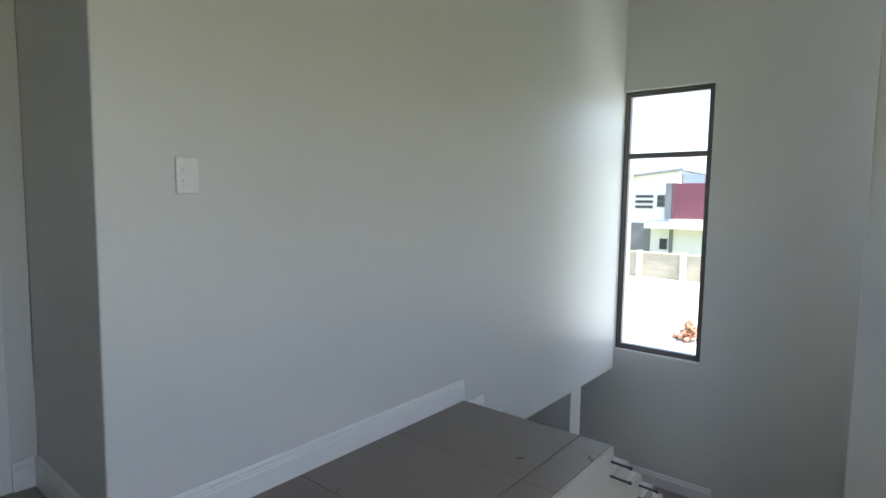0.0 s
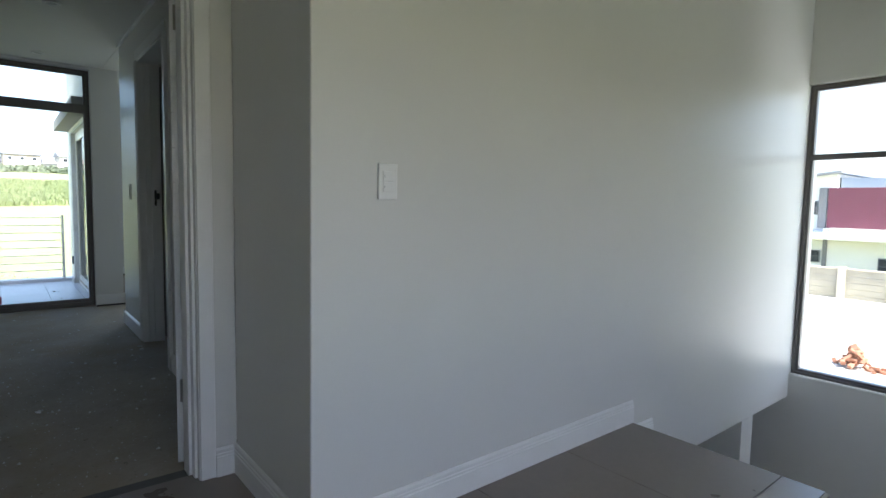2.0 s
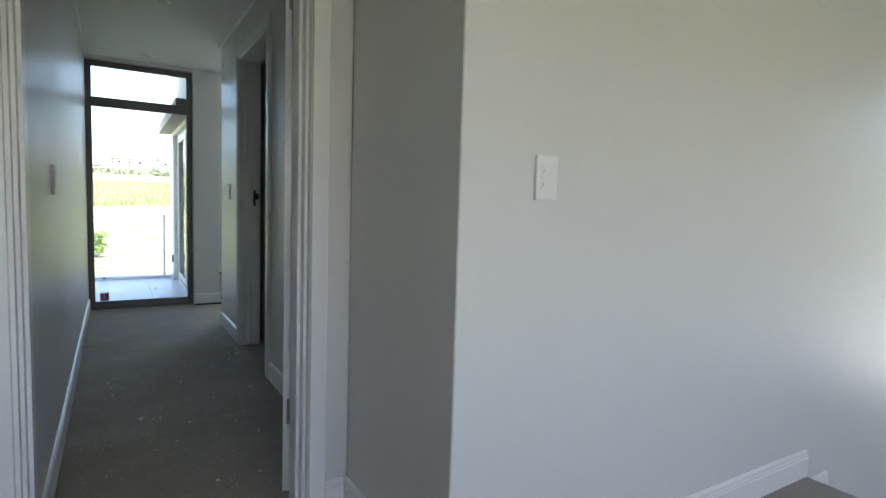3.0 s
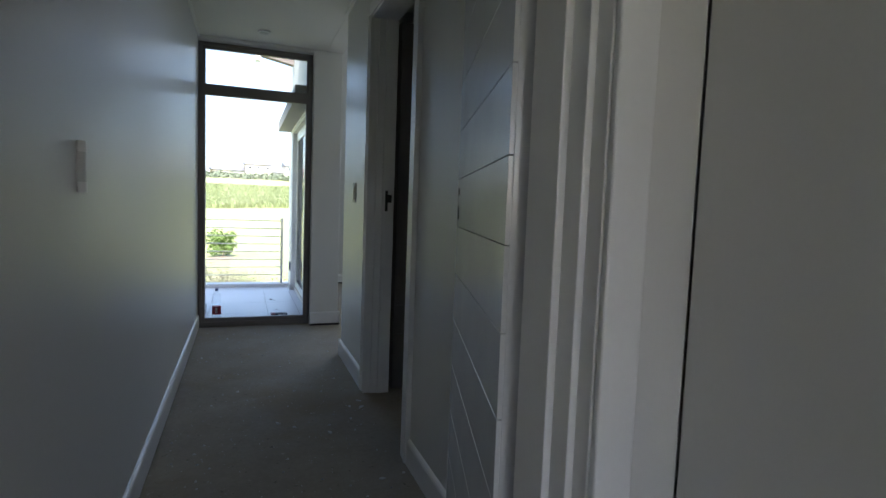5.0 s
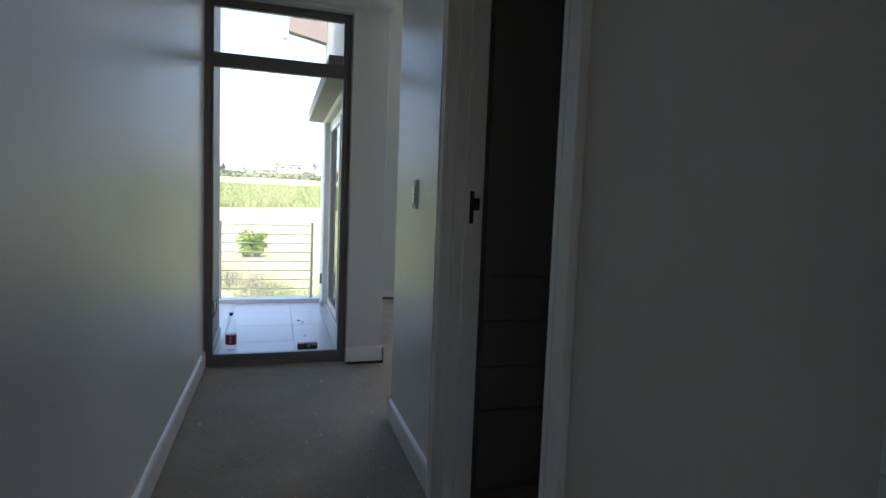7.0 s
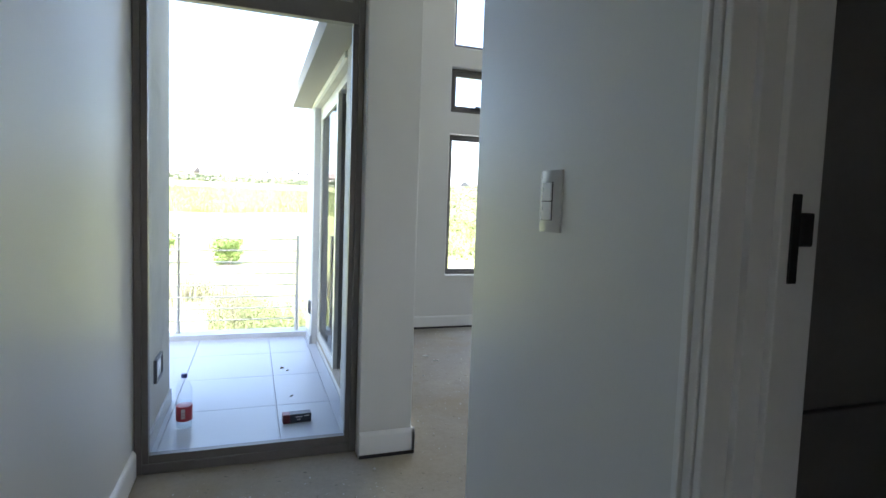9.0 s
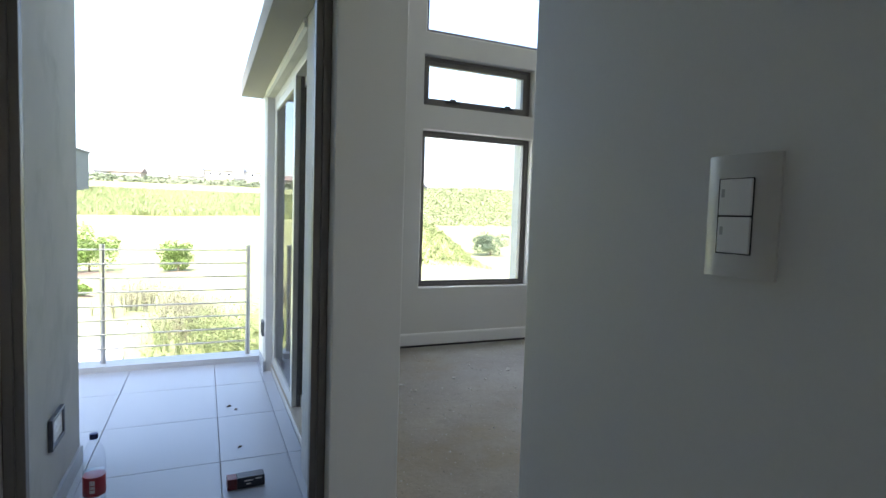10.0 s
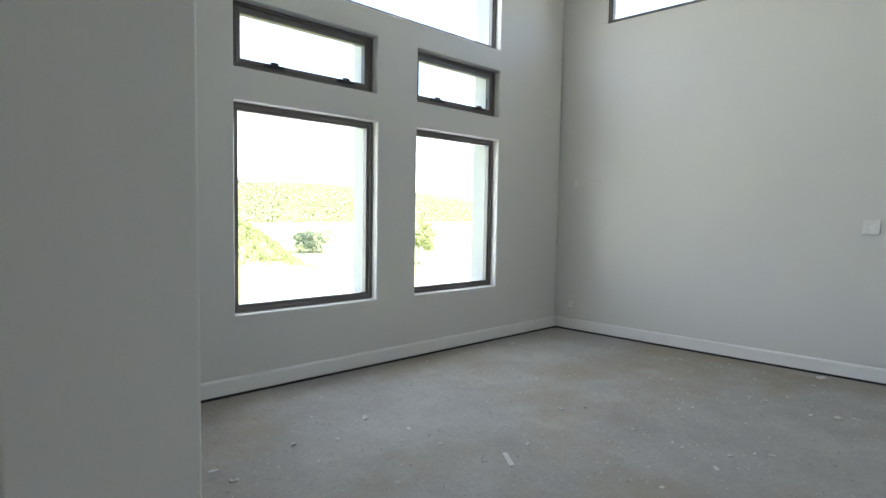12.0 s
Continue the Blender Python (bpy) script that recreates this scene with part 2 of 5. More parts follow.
# walls round the landing and the stairwell
def corner_wall():
    """The stair wall and its return towards the corridor door, one L of plaster with a soft corner."""
    out = [(RET_X, STAIR_Y), (WIN_X, STAIR_Y), (WIN_X, 2.02), (1.07, 2.02), (1.07, DOOR_Y0), (RET_X, DOOR_Y0)]
    bm = bmesh.new()
    lo = [bm.verts.new((x, y, -0.36)) for x, y in out]
    hi = [bm.verts.new((x, y, LZ)) for x, y in out]
    for k in range(6):
        bm.faces.new((lo[k], lo[(k + 1) % 6], hi[(k + 1) % 6], hi[k]))
    for ring in (lo, hi):
        bm.faces.new((ring[0], ring[1], ring[2], ring[3]))
        bm.faces.new((ring[0], ring[3], ring[4], ring[5]))
    ob = structure("wall_stair", bm, WALL, "light grey painted plaster wall beside the stairs", "wall")
    md = ob.modifiers.new("soft edges", "BEVEL")
    md.width, md.segments, md.limit_method, md.angle_limit = 0.006, 3, "ANGLE", radians(50)
corner_wall()
wall("wall_window", "x", WIN_X, 5.48, -2.0, 4.2, GND, LZ, [(1.045, 1.80, -0.165, 2.20)])
wall("wall_landing_door", "y", DOOR_Y0, DOOR_Y1, -1.3, RET_X, -0.3, LZ, [(-0.146, 0.735, -0.3, 2.32)], round_=0.003)
wall("wall_landing_west", "x", -1.5, -1.3, -2.0, DOOR_Y1, -0.3, LZ)
# Unseen openings, cut for the lamps set behind them.
wall("wall_landing_south", "y", -2.2, -2.0, -1.5, 5.40, GND, LZ, [(-0.9, 2.9, 1.0, 2.1), (4.55, 5.11, 1.2, 2.5), (2.2, 3.0, -2.2, -1.4)])
wall("wall_stairwell_nib", "x", 4.30, 4.50, -2.0, -0.02, GND, LZ)
wall("wall_lower_north", "y", 4.2, 4.4, 1.07, 5.40, GND, -0.36)
wall("wall_lower_west", "x", 1.0, 1.2, -2.0, 4.2, GND, -0.36)
wall("column", "y", STAIR_Y, 2.02, 4.28, 4.47, GND, -0.36, label="square plastered column under the stair wall", round_=0)
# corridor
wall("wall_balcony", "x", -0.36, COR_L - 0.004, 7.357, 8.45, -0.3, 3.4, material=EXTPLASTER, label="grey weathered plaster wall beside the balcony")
wall("wall_corridor_left", "x", -0.36, COR_L, DOOR_Y1, 7.355, -0.3, 3.4, label="light grey painted plaster wall beside the glass end of the corridor")
wall("wall_corridor_right", "x", COR_R, 1.13, DOOR_Y1, ROOM_Y0, -0.3, RZ, [(4.314, 5.234, -0.3, 2.32)], round_=0.005)
wall("wall_corridor_end", "y", COR_END, 7.44, COR_L, ROOM_L, -0.3, RZ, [(-0.13, 0.874, -0.3, 2.56)])
wall("bulkhead", "x", COR_R, ROOM_L, ROOM_Y0, COR_END, CZ, RZ)
# bedroom behind the second door
wall("wall_bedroom_south", "y", 2.9, 3.1, 1.13, 4.4, -0.3, CZ)
# Small unseen opening added to brighten the bedroom.
wall("wall_bedroom_east", "x", 4.4, 4.6, 2.9, 5.9, -0.3, CZ, [(3.3, 3.9, 1.6, 2.1)])
# large room
wall("wall_room_south", "y", 5.90, ROOM_Y0, 1.13, 6.60, -0.3, RZ)
wall("wall_room_east", "x", ROOM_R, 6.23, ROOM_Y0, 10.22, GND, RZ, [(6.60, 9.48, 3.30, 3.80)], round_=0.01)
W1, W4 = (2.285, 3.47), (3.885, 4.95)
wall("wall_room_north", "y", ROOM_Y1, 10.34, 0.90, ROOM_R, GND, RZ,
     [(*W1, 0.55, 2.02), (*W4, 0.55, 2.02), (W1[0], W1[1] - 0.01, 2.245, 2.70), (W4[0], W4[1], 2.245, 2.70), (2.30, 4.95, 2.905, 3.80)], round_=0.012)
# Darker plaster on both faces, standing in for shade on the balcony side.
wall("wall_room_west", "x", 0.90, ROOM_L, 7.44, ROOM_Y1, -0.3, RZ, [(8.00, 9.80, -0.3, 2.12)], material=EXTPLASTER, label="plastered wall round the sliding door, grey for its shaded side")


def slab(name, label, category, material, *boxes):
    bm = bmesh.new()
    for b in boxes:
        box(bm, *b)
    return structure(name, bm, material, label, category)


slab("ceiling_corridor", "smooth white painted corridor ceiling", "ceiling", CEIL, (COR_L, COR_R, DOOR_Y1, COR_END, CZ, CZ + 0.15), (COR_R, ROOM_L, ROOM_Y0, COR_END, CZ - 0.003, CZ + 0.003))
slab("ceiling_landing", "white painted ceiling over the stairwell", "ceiling", CEIL, (-1.5, 5.4, -2.2, DOOR_Y1, LZ, LZ + 0.15))
slab("ceiling_room", "high white painted ceiling", "ceiling", CEIL, (0.90, 6.60, 5.90, 10.22, RZ, RZ + 0.15))
slab("ceiling_bedroom", "white painted ceiling", "ceiling", CEIL, (1.13, 4.6, 2.9, 5.9, CZ, CZ + 0.15))
slab("ceiling_lower", "white soffit under the upper floor", "ceiling", CEIL, (1.07, WIN_X, 2.02, 4.2, -0.36, -0.25))
slab("floor_corridor", "bare dusty cement screed floor", "floor", SCREED, (COR_L - 0.24, 4.6, DOOR_Y1, ROOM_Y0, -0.28, SF))
slab("floor_passage", "bare dusty cement screed floor by the glass end", "floor", SCREED, (COR_L - 0.24, ROOM_R + 0.35, ROOM_Y0, COR_END + 0.1, -0.28, SF))
slab("floor_room", "bare cement screed floor with pale plaster droppings", "floor", SCREED, (0.95, ROOM_R + 0.25, COR_END + 0.1, ROOM_Y1, -0.28, SF))
slab("floor_landing", "grouted landing slab", "floor", GROUT, (-1.3, 1.25, -2.0, DOOR_Y1, -0.28, -0.008), (1.25, 2.775, 0.868, STAIR_Y, -0.28, -0.008))
slab("floor_lower", "dark tiled lower floor", "floor", TILE, (1.0, 5.4, -2.2, 4.4, GND - 0.1, GND))
slab("floor_balcony", "balcony slab under the tiles", "floor", BGROUT, (-2.2, 1.03, 7.30, 10.14, -0.30, -0.078), (0.9, 1.03, 8.00, 9.80, -0.30, -0.078))
# Unseen roof, its overhangs sized to keep sun off balcony and landing.
slab("roof", "unseen flat grey roof, its wide overhang added to block the sun", "roof", EXTPLASTER, (-2.6, 5.8, -4.4, 7.95, RZ + 0.16, RZ + 0.34), (0.9, 6.3, 7.95, 10.3, RZ + 0.16, RZ + 0.34))
bm = bmesh.new()
verge = [(0.47, 3.12), (0.896, 3.035), (0.896, 3.40), (0.47, 3.26)]
vf = [[bm.verts.new((x, y, z)) for x, z in verge] for y in (9.80, 9.93)]
bm.faces.new(vf[0])
bm.faces.new(vf[1][::-1])
for k in range(4):
    bm.faces.new((vf[0][k], vf[0][(k + 1) % 4], vf[1][(k + 1) % 4], vf[1][k]))
structure("roof_verge", bm, FASCIA, "sloping barge board at the roof corner, its brown-grey darkened for shade", "roof")
slab("gutter", "pale gutter end at the roof corner", "gutter", TRIM, (0.395, 0.465, 9.80, 9.95, 3.05, 3.24))


# ---- skirting boards ----
def skirting(axis, face, side, u0, u1, z0, h=0.124, t=0.016, label="white moulded skirting board along the wall", plain=False):
    """A moulded board on the wall plane `face`, standing out to `side` (+1 or -1)."""
    prof = [(0, 0), (t, 0), (t, h * 0.70), (t * 0.80, h * 0.725), (t * 0.80, h * 0.80), (t * 0.62, h * 0.82), (t * 0.62, h * 0.93), (t * 0.3, h), (0, h)]
    if plain:
        prof = [(0, 0), (t, 0), (t, h * 0.84), (t * 0.8, h * 0.92), (t * 0.4, h * 0.98), (0, h)]
    bm = bmesh.new()
    ends = []
    for u in (u0, u1):
        ends.append([bm.verts.new((face + side * d, u, z0 + z) if axis == "x" else (u, face + side * d, z0 + z)) for d, z in prof])
    n = len(prof)
    for k in range(n):
        bm.faces.new((ends[0][k], ends[0][(k + 1) % n], ends[1][(k + 1) % n], ends[1][k]))
    bm.faces.new(ends[0])
    bm.faces.new(ends[1][::-1])
    return structure("baseboard", bm, TRIM, label, "skirting board")


skirting("y", STAIR_Y, -1, RET_X - 0.016, 2.79, 0.0)
skirting("x", RET_X, -1, STAIR_Y - 0.016, DOOR_Y0, 0.0)
skirting("y", DOOR_Y0, -1, 0.777, RET_X - 0.016, 0.0)
for k in range(1, 9):
    skirting("y", STAIR_Y, -1, 2.79 + GOING * (k - 1) + 0.003, 2.79 + GOING * k, -RISE * k, label="white skirting board stepping down beside the stairs")
skirting("x", WIN_X, -1, 0.895, 2.6, -1.36, label="white skirting board on the half landing")
skirting("x", COR_L, 1, DOOR_Y1 + 0.02, 7.28, SF + 0.006, 0.120, plain=True)
skirting("x", COR_R, -1, DOOR_Y1 + 0.02, 4.232, SF + 0.006, 0.120, plain=True)
skirting("x", COR_R, -1, 5.271, ROOM_Y0 + 0.016, SF + 0.006, 0.120, plain=True)
skirting("y", ROOM_Y0, 1, COR_R - 0.016, ROOM_R, SF + 0.0192, 0.112, plain=True)
skirting("y", COR_END, -1, 0.876, ROOM_L + 0.016, SF + 0.0192, 0.112, plain=True)
skirting("x", ROOM_L, 1, COR_END - 0.016, 7.98, SF + 0.0192, 0.112, plain=True)
skirting("y", ROOM_Y1, -1, ROOM_L, ROOM_R, SF + 0.0192, 0.112, plain=True)
skirting("x", ROOM_R, -1, ROOM_Y0, ROOM_Y1 - 0.016, SF + 0.0192, 0.112, plain=True)

# black strip put in for the shadow gap under the room's skirting
for q in ((ROOM_L, ROOM_R - 0.012, ROOM_Y1 - 0.0145, ROOM_Y1), (ROOM_R - 0.0145, ROOM_R, ROOM_Y0, ROOM_Y1 - 0.016), (ROOM_L, ROOM_L + 0.0145, 7.44, 7.98), (0.876, ROOM_L + 0.0145, COR_END - 0.0145, COR_END)):
    structure("trim", box(bmesh.new(), *q, SF - 0.002, SF + 0.0185), BLACK, "black strip for the shadow gap under the skirting", "trim")

# thin cornice bead where the corridor walls meet the ceiling
for axis, face, side, a, b in (("x", COR_L, 1, DOOR_Y1, COR_END), ("x", COR_R, -1, DOOR_Y1, ROOM_Y0)):
    bm = bmesh.new()
    box(bm, min(face, face + side * 0.022), max(face, face + side * 0.022), a, b, CZ - 0.016, CZ, 0.004)
    structure("trim", bm, TRIM, "thin white ceiling bead", "trim")

# the room's east wall stands a few degrees out of square
SKEW = 0.08
def skewed(ob):
    for v in ob.data.vertices:
        v.co.x += SKEW * max(0.0, ROOM_Y1 - v.co.y)
skewed(bpy.data.objects["wall_room_east"])
for ob in [o for o in bpy.data.objects if o.name.startswith(("baseboard", "trim")) and o.data and min(v.co.x for v in o.data.vertices) > 5.9]:
    skewed(ob)

# ---- stairs ----
stairs = thing("staircase", (2.775, 0.868, 0), "concrete stair flight with a bare plastered side", "staircase", kind="structure")
bm = bmesh.new()
STEPC = mat("pale_step_screed", (0.52, 0.52, 0.51), 0.7, var=0.08, scale=6, fine=70, bump=0.25, rand=0.04)
for k in range(1, 9):
    x0 = 2.775 + GOING * (k - 1)
    bs = box(bmesh.new(), x0 + 0.002, x0 + GOING - 0.002, 0.872, STAIR_Y - 0.001, -RISE * k - 0.30, -RISE * k, 0.004)
    part("step", bs, STEPC, stairs)
# plastered side under the landing and the steps
def column_of(bm, x0, x1, top, b0, b1):
    vs = [bm.verts.new((x, y, z)) for y in (0.855, 0.8705) for x, z in ((x0, b0), (x1, b1), (x1, top), (x0, top))]
    for q in ((0, 1, 2, 3), (7, 6, 5, 4), (0, 4, 5, 1), (1, 5, 6, 2), (2, 6, 7, 3), (3, 7, 4, 0)):
        bm.faces.new([vs[k] for k in q])
bm = bmesh.new()
column_of(bm, 1.25, 2.772, -0.0006, -0.40, -0.60)
for k in range(1, 9):
    x0 = 2.772 + GOING * (k - 1)
    column_of(bm, x0, x0 + GOING, -RISE * k - 0.0005, -0.60 - 0.148 * (k - 1), -0.60 - 0.148 * k)
PLASTER = mat("beige_plaster", (0.50, 0.48, 0.43), 0.8, var=0.06, scale=3, fine=60, bump=0.2)
part("stringer", bm, PLASTER, stairs, "beige plastered stair side")
slab("floor_half_landing", "dark tiled half landing of the stairs", "floor", TILE, (4.49, WIN_X, 0.0, 2.02, -1.60, -1.36), (4.49, WIN_X, -1.2, 0.0, -2.4, -1.53))

ANCHORS = [(2.74, -0.062), (2.74, -0.135), (3.17, -0.36), (3.17, -0.43)]
for x, z in ANCHORS:
    bolt = thing("anchor_bolt", (x, 0.855, z), "dark steel threaded anchor bolt standing out of the stair side", "bolt", "railing bolts")
    bm = bmesh.new()
    cyl(bm, (x, 0.856, z), (x, 0.75, z - 0.004), 0.0065, n=12)
    part("rod", bm, DARKSTEEL, bolt, smooth=True)
    bm = bmesh.new()
    cyl(bm, (x, 0.765, z - 0.0035), (x, 0.753, z - 0.004), 0.010, n=6)
    part("nut", bm, DARKSTEEL, bolt)


# ---- doors ----
def architrave(bm, axis, face, side, u0, u1, zt, inner):
    """Stepped casing: board, raised outer bead and inner bead, one upright between u0 and u1; inner is the side of the opening."""
    lo, hi = min(u0, u1), max(u0, u1)
    w = hi - lo
    bands = [(0.0, 0.26, 0.018), (0.26, 0.34, 0.015), (0.34, 0.66, 0.020), (0.66, 0.74, 0.017), (0.74, 1.0, 0.025)]
    for a, b, d in bands:
        ua, ub = (lo + a * w, lo + b * w) if inner == "lo" else (hi - b * w, hi - a * w)
        f0, f1 = (face, face + side * d)
        if axis == "y":
            box(bm, ua, ub, min(f0, f1), max(f0, f1), SF + 0.012, zt, 0.0015, 1)
        else:
            box(bm, min(f0, f1), max(f0, f1), ua, ub, SF + 0.012, zt, 0.0015, 1)


DOOR_TOP = 2.30
door1 = tagged(thing("door_1", (0.70, 2.72, 0), "white grooved timber door standing wide open in its frame", "door"), kind="structure")
for x0, x1 in ((0.714, 0.776), (-0.214, -0.143)):
    bm = box(bmesh.new(), x0, x1, 2.526, DOOR_Y0, SF + 0.012, DOOR_TOP + 0.014, 0.005, 3)
    part("architrave", bm, TRIM, door1)
bm = box(bmesh.new(), -0.214, 0.776, 2.524, DOOR_Y0, DOOR_TOP + 0.014, DOOR_TOP + 0.082, 0.005, 3)
part("architrave", bm, TRIM, door1)
for face, s in ((0.736, -1), (-0.148, 1)):
    bm = bmesh.new()
    for d0, y0, y1 in ((0.024, 2.5405, 2.574), (0.035, 2.574, 2.616), (0.047, 2.616, 2.7005 if s > 0 else 2.702)):
        d0 = d0 - 0.007 if s > 0 else d0
        xa, xb = sorted((face, face + s * d0))
        box(bm, xa, xb, y0, y1, SF, DOOR_TOP, 0.0025, 2)
    part("jamb", bm, TRIM, door1)
bm = bmesh.new()
for d0, y0, y1 in ((0.002, 2.5405, 2.574), (0.013, 2.574, 2.616), (0.025, 2.616, 2.702)):
    box(bm, -0.148, 0.736, y0, y1, DOOR_TOP - d0, DOOR_TOP + 0.018, 0.002)
part("head", bm, TRIM, door1)


HINGE = mat("dull_hinge_steel", (0.20, 0.19, 0.18), 0.45, metal=0.7, var=0.15, scale=30, bump=0.05)


def door_leaf(door, a, b, height, holes=True, grooved=True, board=0.1475, first=0.0805):
    """A leaf of grooved boards whose seen face runs from a (hinge) to b (latch); it stands 40 mm thick to the right of that line."""
    a, b = Vector((*a, 0)), Vector((*b, 0))
    d = (b - a).normalized()
    length = (b - a).length
    m = Matrix.Translation(a) @ Matrix.Rotation(math.atan2(d.y, d.x), 4, "Z")
    base = mesh_of("door_leaf", box(bmesh.new(), 0.0006, length - 0.002, -0.036, -0.004, 0.012, height, 0.002), DOORP)
    leaf = new("door_leaf", base)
    leaf.parent = door
    leaf.matrix_parent_inverse = door.matrix_basis.inverted()
    leaf.matrix_basis = m
    z = 0.0 + first
    cuts = [0.012]
    while z < height - 0.03:
        cuts.append(z)
        z += board
    cuts.append(height)
    for z0, z1 in zip(cuts, cuts[1:]):
        bm = box(bmesh.new(), 0.0, length, -0.0045, 0.004, z0 + 0.0009, z1 - 0.0009, 0.0006, 1)
        local("panel", bm, DOORP, leaf)
    bm = box(bmesh.new(), 0.0, length, -0.040, -0.0352, 0.012, height, 0.0015, 1)
    local("backing", bm, DOORP, leaf)
    if holes:
        bm = bmesh.new()
        cyl(bm, (length - 0.045, 0.0035, 1.222), (length - 0.045, 0.0052, 1.222), 0.011, n=20)
        local("spindle_hole", bm, VOID, leaf, "round black handle hole")
        bm = bmesh.new()
        cyl(bm, (length - 0.045, 0.0035, 1.170), (length - 0.045, 0.0052, 1.170), 0.009, n=16)
        cyl(bm, (length - 0.045, 0.0035, 1.144), (length - 0.045, 0.0052, 1.144), 0.009, n=16)
        box(bm, length - 0.054, length - 0.036, 0.0035, 0.0051, 1.144, 1.170)
        local("keyhole", bm, VOID, leaf, "black slotted keyhole")
        bm = box(bmesh.new(), length - 0.001, length + 0.0012, -0.030, -0.010, 1.09, 1.25, 0.0006, 1)
        local("lock_plate", bm, STEEL, leaf, "steel lock plate on the door edge")
    for hz in (0.341, 1.95):
        bm = box(bmesh.new(), -0.0024, 0.0008, -0.041, -0.010, hz - 0.052, hz + 0.052, 0.0008, 1)
        cyl(bm, (-0.005, -0.044, hz - 0.052), (-0.005, -0.044, hz + 0.052), 0.0065, n=12)
        local("hinge", bm, HINGE, leaf, "brushed steel butt hinge")
    return leaf


door_leaf(door1, (0.678, 2.742), (0.910, 3.545), 2.275)

door2 = tagged(thing("door_2", (1.0, 5.2, 0), "white painted door frame of a dark bedroom", "door frame"), kind="structure")
for u0, u1, inner in ((4.232, 4.322, "hi"), (5.222, 5.270, "lo")):
    bm = bmesh.new()
    architrave(bm, "x", COR_R, -1, u0, u1, DOOR_TOP + 0.0, inner)
    part("architrave", bm, TRIM, door2)
bm = bmesh.new()
box(bm, 0.973, COR_R, 4.232, 5.270, DOOR_TOP, DOOR_TOP + 0.075, 0.003)
part("architrave", bm, TRIM, door2)
for wall_y, s in ((4.316, 1), (5.232, -1)):
    bm = bmesh.new()
    for d0, x0, x1 in ((0.006, 0.980, 1.024), (0.017, 1.024, 1.066), (0.028, 1.066, 1.140)):
        ya, yb = sorted((wall_y, wall_y + s * d0))
        box(bm, x0, x1, ya, yb, SF, DOOR_TOP, 0.0025, 2)
    part("jamb", bm, TRIM, door2)
bm = box(bmesh.new(), 0.98, 1.140, 4.316, 5.232, DOOR_TOP - 0.016, DOOR_TOP - 0.001, 0.002)
part("head", bm, TRIM, door2)
bm = box(bmesh.new(), 1.084, 1.101, 5.2012, 5.2045, 1.135, 1.262, 0.001, 1)
box(bm, 1.100, 1.124, 5.198, 5.2045, 1.188, 1.236, 0.002, 1)
part("strike_plate", bm, BLACK, door2, "black lock strike plate")

# cupboard seen in the dark bedroom
CUPB = mat("dark_laminate", (0.22, 0.205, 0.19), 0.5, var=0.1, bump=0.03)
cup = thing("cupboard", (1.8, 5.6, SF), "dark built-in cupboard with drawers in the bedroom", "cupboard")
part("body", box(bmesh.new(), 1.175, 2.40, 5.272, 5.88, SF, 2.3, 0.004), CUPB, cup)
for z0, z1 in ((0.024, 0.350), (0.356, 0.538), (0.544, 0.732), (0.738, 0.917)):
    part("drawer", box(bmesh.new(), 1.178, 2.396, 5.250, 5.271, z0, z1, 0.002), CUPB, cup)
for x0 in (1.178, 1.790):
    part("door", box(bmesh.new(), x0, x0 + 0.606, 5.250, 5.271, 0.923, 2.29, 0.002), CUPB, cup)


